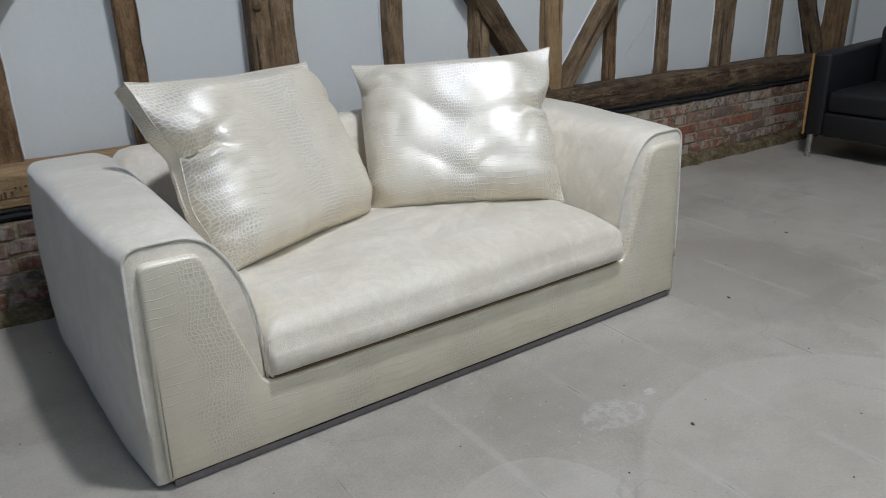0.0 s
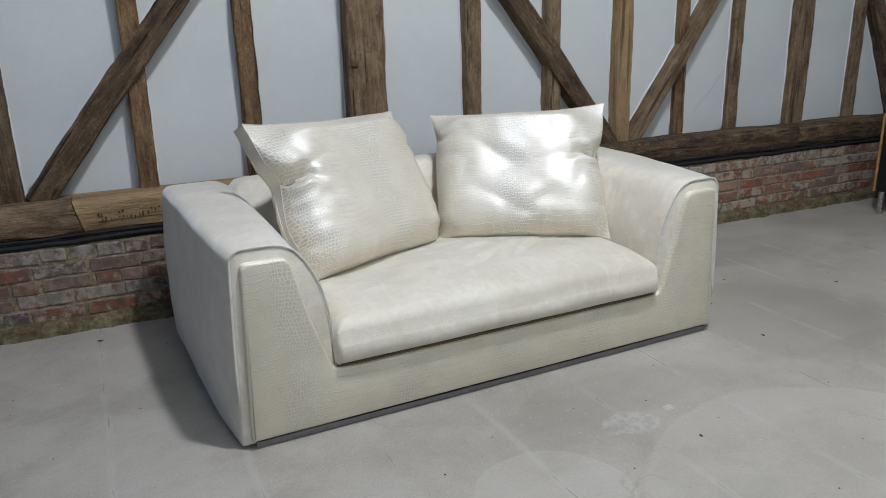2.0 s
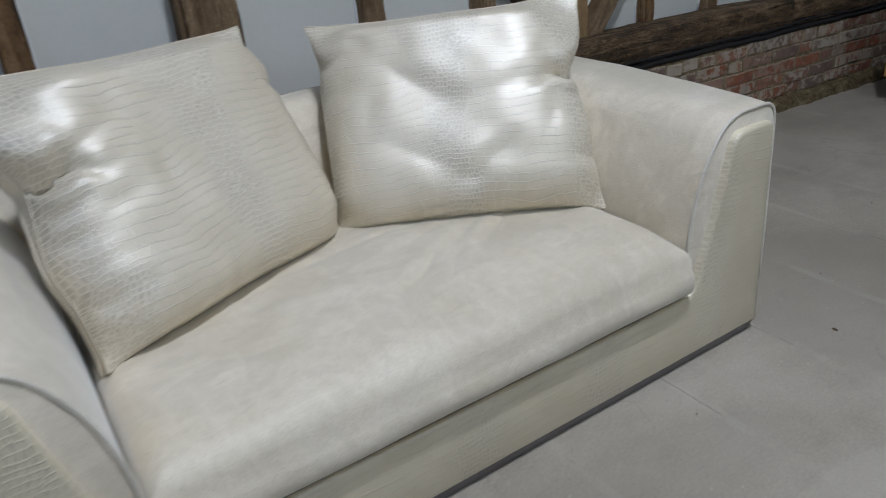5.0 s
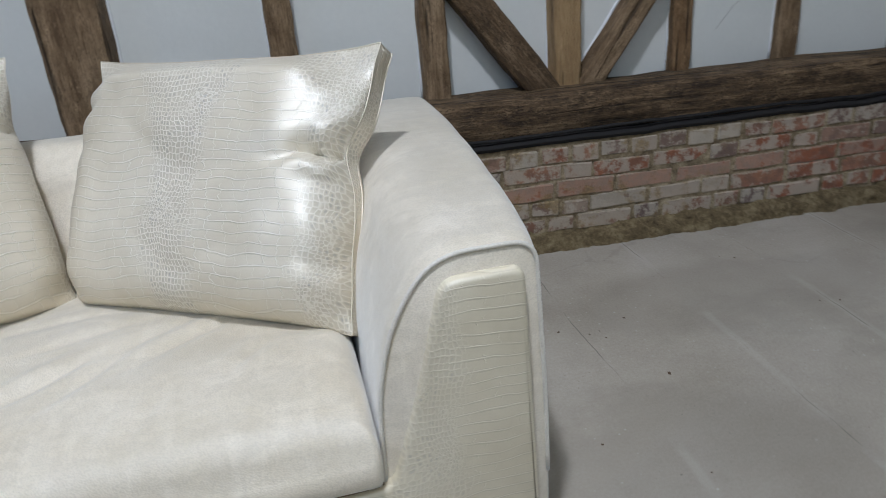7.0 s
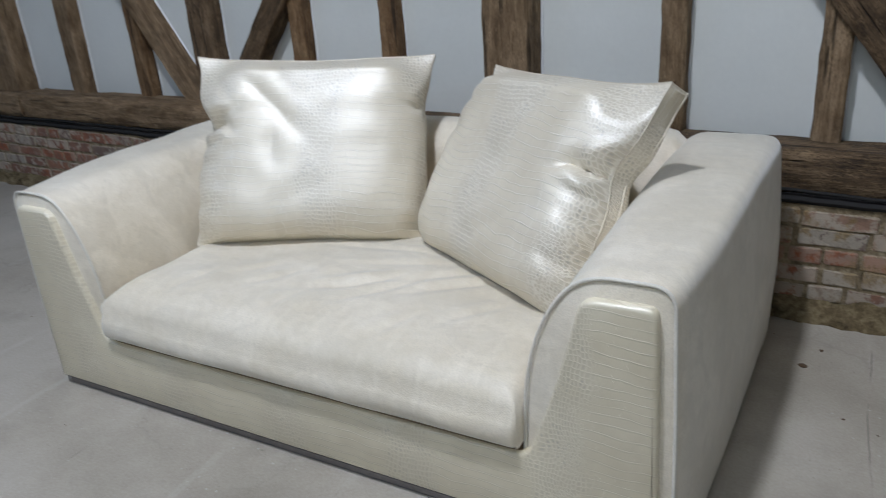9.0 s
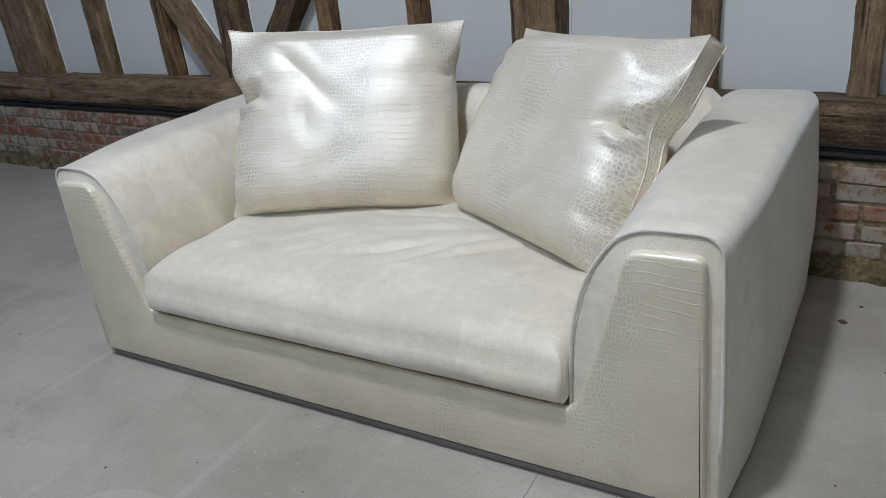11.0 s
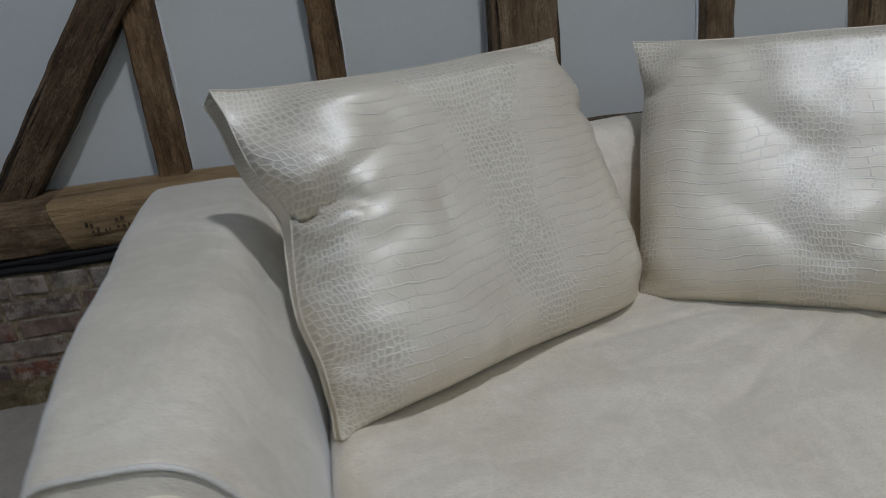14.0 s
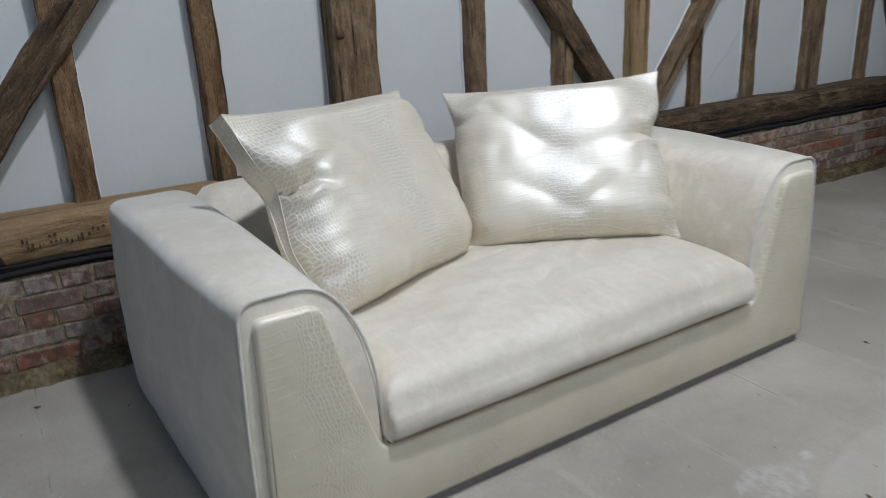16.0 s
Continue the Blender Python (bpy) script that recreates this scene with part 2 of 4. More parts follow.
def old_timber(name, dark, mid, light, worm=0.4):
    m = Nodes(name)
    shift = m.math("MULTIPLY", m.random(), 37.0)
    v = m.coord("Object", shift=m.join(shift, shift, shift))
    x, y, z = m.split(v)
    grain_v = m.join(m.math("MULTIPLY", x, 1.0), m.math("MULTIPLY", y, 1.0), m.math("MULTIPLY", z, 0.10))
    grain = m.noise(grain_v, 75.0, 6.0, 0.65, 0.4)
    streak = m.noise(grain_v, 20.0, 4.0, 0.6, 0.8)
    blotch = m.noise(m.join(x, y, m.math("MULTIPLY", z, 0.55)), 15.0, 6.0, 0.7)
    cracks = m.step(m.noise(m.join(x, y, m.math("MULTIPLY", z, 0.035)), 42.0, 3.0, 0.55, 0.3), 0.335, 0.40)
    holes = m.step(m.voronoi(v, 85.0, "F1"), 0.10, 0.18)
    holes = m.math("MAXIMUM", holes, m.step(m.noise(v, 3.0, 2.0), 0.40, 0.55, (1.0 - worm, 1.0)))
    fibre = m.noise(m.join(x, y, m.math("MULTIPLY", z, 0.045)), 240.0, 4.0, 0.6)
    mixed = m.math("ADD", m.math("MULTIPLY", streak, 0.30), m.math("ADD", m.math("MULTIPLY", blotch, 0.30), m.math("ADD", m.math("MULTIPLY", grain, 0.22), m.math("MULTIPLY", fibre, 0.18))))
    colour = m.ramp(mixed, [(0.42, dark), (0.50, mid), (0.585, light)])
    # pale scuffs and sawn fibres, dark specks
    speck = m.noise(m.join(x, y, m.math("MULTIPLY", z, 0.35)), 210.0, 4.0, 0.7)
    scuff = m.math("MULTIPLY", m.step(m.noise(m.join(x, y, m.math("MULTIPLY", z, 0.4)), 34.0, 6.0, 0.75, 0.6), 0.53, 0.66), m.step(speck, 0.40, 0.62))
    colour = m.mix(m.math("MULTIPLY", scuff, 0.62), colour, tuple(min(1.0, c * 1.35) for c in light))
    colour = m.mix(m.step(speck, 0.48, 0.37, (0.0, min(0.68, 0.10 + 0.9 * worm))), colour, tuple(c * 0.7 for c in dark))
    # old dirt in random patches on the wood
    dirt_and_shade = m.step(m.noise(m.join(x, y, m.math("MULTIPLY", z, 0.6)), 13.0, 6.0, 0.75), 0.52, 0.64)
    colour = m.mix(m.math("MULTIPLY", dirt_and_shade, min(0.58, 0.08 + 0.8 * worm)), colour, tuple(c * 0.45 for c in dark))
    colour = m.mix(m.math("MULTIPLY", m.math("SUBTRACT", 1.0, m.math("MULTIPLY", cracks, holes)), min(0.8, 0.25 + worm)), colour, (0.022, 0.016, 0.011))
    m.set(Base_Color=colour, Roughness=m.step(grain, 0.3, 0.7, (0.68, 0.88)), Specular_IOR_Level=0.3)
    height = m.math("ADD", m.math("MULTIPLY", grain, 0.6), m.math("ADD", m.math("MULTIPLY", blotch, 0.8), m.math("ADD", m.math("MULTIPLY", speck, 0.25), m.math("MULTIPLY", m.math("MULTIPLY", cracks, holes), 1.0))))
    m.bump(height, 0.016, 1.0)
    return m.mat


def plaster_paint():
    m = Nodes("painted_plaster")
    v = m.coord()
    broad = m.noise(v, 1.4, 5.0, 0.6)
    fine = m.noise(v, 55.0, 4.0, 0.6)
    colour = m.ramp(m.math("ADD", m.math("MULTIPLY", broad, 0.8), m.math("MULTIPLY", fine, 0.2)), [(0.3, (0.598, 0.608, 0.580)), (0.7, (0.690, 0.698, 0.664))])
    m.set(Base_Color=colour, Roughness=0.72, Specular_IOR_Level=0.25)
    m.bump(m.math("ADD", m.math("MULTIPLY", broad, 3.0), m.math("MULTIPLY", fine, 0.35)), 0.004, 0.5)
    return m.mat


def brick_clay():
    m = Nodes("old_brick")
    r = m.random()
    v = m.coord("Object", shift=m.join(m.math("MULTIPLY", r, 61.0), m.math("MULTIPLY", r, 23.0), 0.0))
    base = m.ramp(r, [(0.0, (0.270, 0.100, 0.055)), (0.20, (0.30, 0.145, 0.09)), (0.36, (0.225, 0.115, 0.08)), (0.50, (0.195, 0.135, 0.11)),
                      (0.62, (0.29, 0.18, 0.13)), (0.76, (0.135, 0.10, 0.095)), (0.88, (0.31, 0.245, 0.19))])
    base.node.color_ramp.interpolation = "CONSTANT"
    base = m.mix(0.12, base, (0.225, 0.120, 0.085))
    blotch = m.noise(v, 22.0, 5.0, 0.65)
    fine = m.noise(v, 130.0, 4.0, 0.65)
    # a course of softer, redder bricks
    high = m.split(m.tree.nodes.new("ShaderNodeNewGeometry").outputs["Position"])[2]
    course = m.math("MULTIPLY", m.step(high, 0.188, 0.194), m.step(high, 0.266, 0.260))
    base = m.mix(m.math("MULTIPLY", course, m.step(m.math("FRACT", m.math("MULTIPLY", r, 7.3)), 0.72, 0.80, (0.85, 0.25))), base, (0.300, 0.108, 0.058))
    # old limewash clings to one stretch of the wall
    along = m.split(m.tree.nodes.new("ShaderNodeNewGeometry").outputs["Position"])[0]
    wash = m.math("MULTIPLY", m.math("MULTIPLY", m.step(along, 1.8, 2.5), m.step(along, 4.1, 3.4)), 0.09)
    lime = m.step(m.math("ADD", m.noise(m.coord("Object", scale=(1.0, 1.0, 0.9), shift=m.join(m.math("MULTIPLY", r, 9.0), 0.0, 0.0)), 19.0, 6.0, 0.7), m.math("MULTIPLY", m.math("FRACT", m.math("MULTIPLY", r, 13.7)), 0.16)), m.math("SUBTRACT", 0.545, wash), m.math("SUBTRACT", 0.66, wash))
    dark = m.step(blotch, 0.42, 0.62)
    colour = m.mix(m.math("MULTIPLY", dark, 0.45), base, (0.115, 0.085, 0.07))
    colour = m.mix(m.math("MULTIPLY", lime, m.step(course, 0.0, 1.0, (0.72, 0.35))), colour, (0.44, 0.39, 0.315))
    gx, _, gz = m.split(m.coord("Generated"))
    edge = m.math("MINIMUM", m.math("MULTIPLY", m.math("SUBTRACT", 0.5, m.math("ABSOLUTE", m.math("SUBTRACT", gx, 0.5))), 3.0), m.math("SUBTRACT", 0.5, m.math("ABSOLUTE", m.math("SUBTRACT", gz, 0.5))))
    creep = m.step(m.math("ADD", edge, m.math("MULTIPLY", m.math("SUBTRACT", m.noise(v, 42.0, 4.0, 0.65), 0.5), 0.55)), 0.15, 0.03)
    colour = m.mix(m.math("MULTIPLY", creep, 0.75), colour, m.ramp(fine, [(0.35, (0.19, 0.155, 0.11)), (0.65, (0.36, 0.31, 0.235))]))
    # iron-yellow sand has run over the washed stretch
    ochre = m.math("MULTIPLY", m.math("MULTIPLY", m.step(along, 1.9, 2.4), m.step(along, 3.9, 3.2)), m.step(m.noise(m.tree.nodes.new("ShaderNodeNewGeometry").outputs["Position"], 8.5, 6.0, 0.68), 0.52, 0.62, (0.05, 0.70)))
    colour = m.mix(ochre, colour, m.ramp(fine, [(0.35, (0.150, 0.098, 0.040)), (0.65, (0.300, 0.205, 0.085))]))
    # bricks between about x -0.7 and 1.0 are darker, mottled by noise
    dark_stretch = m.math("MULTIPLY", m.math("MULTIPLY", m.step(along, 1.8, 1.0), m.step(along, -1.6, -0.7)), m.step(m.noise(m.coord("Object", shift=m.join(m.math("MULTIPLY", r, 17.0), 0.0, 0.0)), 16.0, 5.0, 0.65), 0.36, 0.60, (0.05, 0.55)))
    colour = m.mix(dark_stretch, colour, (0.072, 0.056, 0.046))
    m.set(Base_Color=colour, Roughness=0.88, Specular_IOR_Level=0.25)
    m.bump(m.math("ADD", m.math("MULTIPLY", blotch, 1.2), m.math("MULTIPLY", fine, 0.7)), 0.005, 0.8)
    return m.mat


def lime_mortar(name="lime_mortar", shade=1.0, tint=(1.0, 1.0, 1.0)):
    m = Nodes(name)
    v = m.coord()
    n = m.noise(v, 14.0, 6.0, 0.7)
    f = m.noise(v, 150.0, 4.0, 0.7)
    colour = m.ramp(m.math("ADD", m.math("MULTIPLY", n, 0.55), m.math("MULTIPLY", m.noise(v, 52.0, 5.0, 0.7), 0.45)), [(at, tuple(c * shade * k for c, k in zip(colour, tint))) for at, colour in ((0.36, (0.075, 0.058, 0.040)), (0.50, (0.205, 0.164, 0.113)), (0.64, (0.37, 0.318, 0.24)))])
    m.set(Base_Color=colour, Roughness=0.95, Specular_IOR_Level=0.2)
    m.bump(m.math("ADD", n, m.math("MULTIPLY", f, 0.5)), 0.008, 0.9)
    return m.mat


def plain(name, colour, rough=0.5, metal=0.0, grain=60.0, vary=0.12, relief=0.0008, **more):
    m = Nodes(name)
    v = m.coord()
    n = m.noise(v, grain, 5.0, 0.6)
    low = tuple(c * (1 - vary) for c in colour)
    high = tuple(min(1.0, c * (1 + vary)) for c in colour)
    m.set(Base_Color=m.ramp(n, [(0.3, low), (0.7, high)]), Roughness=m.step(n, 0.3, 0.7, (max(0.03, rough - 0.07), rough + 0.07)), Metallic=metal, **more)
    m.bump(n, relief, 0.6)
    return m.mat


def concrete_floor():
    m = Nodes("power_floated_concrete")
    v = m.coord()
    x, y, _ = m.split(v)
    wob = m.noise(v, 2.6, 4.0, 0.6)
    wob_f = m.noise(v, 26.0, 5.0, 0.65)
    jag = m.math("ADD", m.math("MULTIPLY", m.math("SUBTRACT", wob, 0.5), 0.9), m.math("MULTIPLY", m.math("SUBTRACT", wob_f, 0.5), 0.30))

    def patch(cx, cy, rx, ry, edge=0.06, ragged=1.0):
        dx = m.math("DIVIDE", m.math("SUBTRACT", x, cx), rx)
        dy = m.math("DIVIDE", m.math("SUBTRACT", y, cy), ry)
        d = m.math("SQRT", m.math("ADD", m.math("MULTIPLY", dx, dx), m.math("MULTIPLY", dy, dy)))
        d = m.math("ADD", d, m.math("MULTIPLY", jag, ragged))
        return m.step(d, 1.0 + edge, 1.0 - edge), m.step(m.math("ABSOLUTE", m.math("SUBTRACT", d, 1.0)), 0.035, 0.0)

    broad = m.noise(v, 0.9, 6.0, 0.6)
    cloud = m.noise(v, 5.5, 6.0, 0.65)
    fine = m.noise(v, 120.0, 6.0, 0.75)
    tone = m.math("ADD", m.math("MULTIPLY", broad, 0.44), m.math("ADD", m.math("MULTIPLY", cloud, 0.26), m.math("MULTIPLY", fine, 0.30)))
    colour = m.ramp(tone, [(0.36, (0.270, 0.236, 0.190)), (0.5, (0.384, 0.346, 0.290)), (0.64, (0.478, 0.442, 0.382))])
    grime = m.step(m.noise(m.coord(scale=(1.0, 1.4, 1.0), shift=(2.7, 0.4, 0.0)), 1.5, 7.0, 0.68), 0.50, 0.64)
    colour = m.mix(m.math("MULTIPLY", grime, 0.34), colour, (0.235, 0.212, 0.172))
    # paler thin screed patches with a crisp edge, and a darker damp stain
    relief = fine
    for cx, cy, rx, ry, gain, ragged in ((1.95, 0.60, 0.705, 0.705, 0.26, 0.10), (1.13, 1.12, 0.235, 0.225, 0.26, 0.22), (3.05, 1.05, 0.50, 0.30, 0.18, 0.8), (0.1, 0.9, 0.6, 0.35, 0.18, 0.8)):
        body, rim = patch(cx, cy, rx, ry, 0.018, ragged)
        colour = m.mix(m.math("MULTIPLY", body, gain), colour, (0.500, 0.462, 0.392))
        colour = m.mix(m.math("MULTIPLY", rim, m.step(wob_f, 0.42, 0.58, (0.0, 0.14))), colour, (0.54, 0.51, 0.44))
        relief = m.math("ADD", relief, m.math("MULTIPLY", body, 0.8))
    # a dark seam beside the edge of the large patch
    body, rim = patch(1.95, 0.60, 0.722, 0.722, 0.018, 0.10)
    colour = m.mix(m.math("MULTIPLY", rim, m.step(wob, 0.44, 0.62, (0.0, 0.16))), colour, (0.22, 0.195, 0.16))
    for cx, cy, rx, ry, gain in ((2.78, 1.72, 0.46, 0.42, 0.45), (3.3, 2.55, 0.6, 0.20, 0.30), (1.62, 1.52, 0.42, 0.15, 0.22), (1.40, 1.45, 0.20, 0.14, 0.20)):
        body, rim = patch(cx, cy, rx, ry, 0.22, 0.9)
        colour = m.mix(m.math("MULTIPLY", body, gain), colour, (0.245, 0.215, 0.178))
    # a flaked, whitish spot and a chip beside it
    for cx, cy, rx, ry, gain in ((1.560, 1.325, 0.115, 0.062, 0.36), (1.760, 1.350, 0.030, 0.020, 0.55)):
        body, rim = patch(cx, cy, rx, ry, 0.10, 3.2)
        colour = m.mix(m.math("MULTIPLY", body, m.step(wob_f, 0.42, 0.58, (0.04, gain))), colour, (0.56, 0.545, 0.51))
        colour = m.mix(m.math("MULTIPLY", rim, 0.30), colour, (0.25, 0.225, 0.19))
        relief = m.math("SUBTRACT", relief, m.math("MULTIPLY", body, 0.8))
    # pale lines left by the joints of the boards below
    near = m.math("ABSOLUTE", m.math("SUBTRACT", m.math("FRACT", m.math("ADD", m.math("DIVIDE", m.math("ADD", m.math("SUBTRACT", x, 0.776), m.math("MULTIPLY", m.math("SUBTRACT", wob, 0.5), 0.04)), 0.398), 0.5)), 0.5))
    line = m.math("MULTIPLY", m.step(near, 0.050, 0.012), m.step(m.noise(m.coord(shift=(3.0, 8.0, 0.0)), 2.2, 4.0), 0.42, 0.58))
    colour = m.mix(m.math("MULTIPLY", line, 0.17), colour, (0.57, 0.545, 0.50))
    hair = m.math("MULTIPLY", m.step(near, 0.007, 0.002), m.step(m.noise(m.coord(shift=(1.0, 5.0, 0.0)), 3.1, 4.0), 0.50, 0.60))
    colour = m.mix(m.math("MULTIPLY", hair, 0.65), colour, (0.13, 0.12, 0.10))
    specks = m.step(m.voronoi(v, 9.0, "F1"), 0.035, 0.015)
    colour = m.mix(m.math("MULTIPLY", specks, 0.6), colour, (0.13, 0.115, 0.095))
    # grit, short scratches and fine crazing
    grit = m.step(m.voronoi(v, 44.0, "F1"), 0.13, 0.05)
    colour = m.mix(m.math("MULTIPLY", grit, m.step(m.noise(v, 6.0, 3.0), 0.45, 0.62, (0.0, 0.55))), colour, (0.16, 0.145, 0.12))
    pale = m.step(m.voronoi(m.coord(shift=(5.0, 2.0, 0.0)), 31.0, "F1"), 0.14, 0.06)
    colour = m.mix(m.math("MULTIPLY", pale, m.step(wob, 0.45, 0.6, (0.0, 0.5))), colour, (0.56, 0.545, 0.50))
    craze_v = m.join(m.math("ADD", x, m.math("MULTIPLY", wob_f, 0.10)), m.math("ADD", y, m.math("MULTIPLY", wob, 0.35)))
    craze = m.math("MULTIPLY", m.step(m.voronoi(craze_v, 2.3), 0.012, 0.003), m.step(m.noise(m.coord(shift=(2.0, 9.0, 0.0)), 1.7, 4.0), 0.50, 0.62))
    colour = m.mix(m.math("MULTIPLY", craze, 0.22), colour, (0.17, 0.155, 0.13))
    m.set(Base_Color=colour, Roughness=m.step(cloud, 0.3, 0.7, (0.50, 0.72)), Specular_IOR_Level=0.4)
    m.bump(relief, 0.0012, 0.6)
    return m.mat


CROC = crocodile_leather("embossed_crocodile_leather", 1.0, (0.20, 0.40), 44.0, gloss=(0.40, 0.46))
CROC_TAUT = crocodile_leather("taut_crocodile_leather", 0.66, (0.50, 0.66), 42.0, wave=0.40, cream=0.94, bow=0.4, pale=0.24, dirt_and_shade=0.32)
NUBUCK = nubuck_leather()
PIPING = nubuck_leather("piping_leather", ((0.68, 0.63, 0.535), (0.78, 0.735, 0.645)), (0.40, 0.52))
OAK_DARK = old_timber("weathered_dark_oak", (0.060, 0.037, 0.019), (0.130, 0.082, 0.044), (0.235, 0.160, 0.094), 0.75)
OAK_SILL = old_timber("fissured_dark_oak", (0.035, 0.022, 0.012), (0.116, 0.074, 0.040), (0.240, 0.162, 0.092), 0.85)
OAK_MID = old_timber("weathered_brown_oak", (0.105, 0.057, 0.026), (0.205, 0.118, 0.056), (0.315, 0.200, 0.105), 0.45)
OAK_GREY = old_timber("faded_oak", (0.115, 0.070, 0.036), (0.225, 0.148, 0.082), (0.345, 0.240, 0.145), 0.40)
OAK_NEW = old_timber("sawn_new_oak", (0.285, 0.178, 0.085), (0.365, 0.237, 0.118), (0.440, 0.300, 0.158), 0.08)
PLASTER = plaster_paint()
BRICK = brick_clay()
MORTAR = lime_mortar(shade=1.12, tint=(1.0, 0.96, 0.86))
FOOTING = lime_mortar("ochre_footing", 0.72, (1.0, 0.93, 0.72))
CONCRETE = concrete_floor()
STEEL = plain("brushed_steel", (0.55, 0.55, 0.56), 0.28, 1.0, grain=140.0)
DARK_METAL = plain("dark_metal_plinth", (0.25, 0.24, 0.25), 0.38, 1.0, grain=90.0)
BLACK_RUBBER = plain("black_plastic", (0.020, 0.019, 0.019), 0.75, Specular_IOR_Level=0.2)
BLACK_LEATHER = plain("black_leather", (0.008, 0.008, 0.009), 0.55, grain=180.0, vary=0.3, relief=0.0012)
TRIM_WOOD = plain("varnished_beech", (0.42, 0.23, 0.075), 0.4, grain=35.0, vary=0.25)
SHADED_BASE = plain("shaded_base_leather", (0.25, 0.185, 0.12), 0.85, grain=300.0)
CRACK = plain("crack_shade", (0.33, 0.32, 0.31), 0.9)
INK = plain("faded_ink", (0.085, 0.05, 0.025), 0.85)
PAINT = plain("white_paint", (0.74, 0.75, 0.76), 0.6, grain=3.0, vary=0.05)
# for unseen surfaces that close the room, dark to cut bounced light
DARK_CEILING = plain("dark_ceiling", (0.11, 0.08, 0.055), 0.7, grain=6.0, vary=0.3)
DIM_WALL = plain("dim_wall", (0.27, 0.255, 0.235), 0.8, grain=4.0, vary=0.12)
LAMP_GLASS = Nodes("lit_diffuser")
LAMP_GLASS.set(Emission_Color=(1.0, 0.96, 0.91, 1.0), Emission_Strength=2.0)


# ---- mesh helpers ----
def mesh_of(bm, name, material, smooth=False):
    data = bpy.data.meshes.new(name)
    bmesh.ops.recalc_face_normals(bm, faces=bm.faces)
    bm.to_mesh(data)
    bm.free()
    data.materials.append(material)
    if smooth:
        data.polygons.foreach_set("use_smooth", [True] * len(data.polygons))
    return data


def part(name, bm, material, parent, label="", smooth=False):
    ob = new(name, mesh_of(bm, name, material, smooth))
    ob.parent = parent
    return tagged(ob, label)


def thing(name, m, label, category, kind="", group=""):
    ob = new(name)
    ob.matrix_world = m
    return tagged(ob, label, category, group, kind)


def add_box(bm, lo, hi, bevel=0.0, segments=2):
    got = bmesh.ops.create_cube(bm, size=1.0, matrix=Matrix.LocRotScale([(a + b) / 2 for a, b in zip(lo, hi)], None, [b - a for a, b in zip(lo, hi)]))
    if bevel:
        edges = list({e for v in got["verts"] for e in v.link_edges})
        bmesh.ops.bevel(bm, geom=edges, offset=bevel, segments=segments, affect="EDGES", profile=0.5)


def box(lo, hi, bevel=0.0, segments=2):
    bm = bmesh.new()
    add_box(bm, lo, hi, bevel, segments)
    return bm


def tube(points, radius, sides=8, closed=False):
    """A round cord along a line of points."""
    bm = bmesh.new()
    pts = [Vector(p) for p in points]
    n, rings = len(pts), []
    side = None
    for i, p in enumerate(pts):
        a = pts[i - 1] if (i or closed) else p
        b = pts[(i + 1) % n] if (i < n - 1 or closed) else p
        d = (b - a).normalized()
        if side is None:
            side = d.orthogonal().normalized()
        side = (side - d * side.dot(d)).normalized()
        up = d.cross(side)
        rings.append([bm.verts.new(p + radius * (math.cos(k * math.tau / sides) * side + math.sin(k * math.tau / sides) * up)) for k in range(sides)])
    for i in range(n if closed else n - 1):
        r, q = rings[i], rings[(i + 1) % n]
        for k in range(sides):
            bm.faces.new((r[k], r[(k + 1) % sides], q[(k + 1) % sides], q[k]))
    if not closed:
        bm.faces.new(rings[0][::-1])
        bm.faces.new(rings[-1])
    return bm


def rounded(points, radii, steps=6):
    """An outline with its corners rounded."""
    out, n = [], len(points)
    for i, p in enumerate(points):
        p, a, b = Vector(p), Vector(points[i - 1]), Vector(points[(i + 1) % n])
        r = radii[i] if isinstance(radii, (list, tuple)) else radii
        if r <= 0:
            out.append(p)
            continue
        da, db = (a - p), (b - p)
        r = min(r, da.length * 0.48, db.length * 0.48)
        s, e = p + da.normalized() * r, p + db.normalized() * r
        for k in range(steps + 1):
            t = k / steps
            out.append(s * (1 - t) ** 2 + p * 2 * t * (1 - t) + e * t * t)
    return out


# ---- the room ----
def slab(name, lo, hi, material, label, category="wall", m=None):
    ob = new(name, mesh_of(box(lo, hi), name, material))
    if m is not None:
        ob.matrix_world = m
    return tagged(ob, label, category, kind="structure")


floor_bm = bmesh.new()
bmesh.ops.create_grid(floor_bm, x_segments=8, y_segments=8, size=9.0)
floor = new("floor", mesh_of(floor_bm, "floor", CONCRETE))
tagged(floor, "worn pale grey concrete floor with patched screed", "floor", kind="structure")
# ceiling, south and west walls are out of view, added to close the room
ceiling = bmesh.new()
for lo, hi in (((-5.4, -5.4), (-3.2, 4.2)), ((-1.8, -5.4), (6.4, 4.2)), ((-3.2, -5.4), (-1.8, -1.1)), ((-3.2, -0.1), (-1.8, 4.2))):
    add_box(ceiling, (*lo, ROOM_TOP), (*hi, ROOM_TOP + 0.12))
tagged(new("ceiling", mesh_of(ceiling, "ceiling", DARK_CEILING)), "unseen plain dark ceiling with an opening for the roof lamp", "ceiling", kind="structure")
south = bmesh.new()
for lo, hi in (((-5.4, -5.4, 0), (0.35, -5.2, ROOM_TOP)), ((2.65, -5.4, 0), (6.4, -5.2, ROOM_TOP)), ((0.35, -5.4, 0), (2.65, -5.2, 3.0)), ((0.35, -5.4, 4.0), (2.65, -5.2, ROOM_TOP))):
    add_box(south, lo, hi)
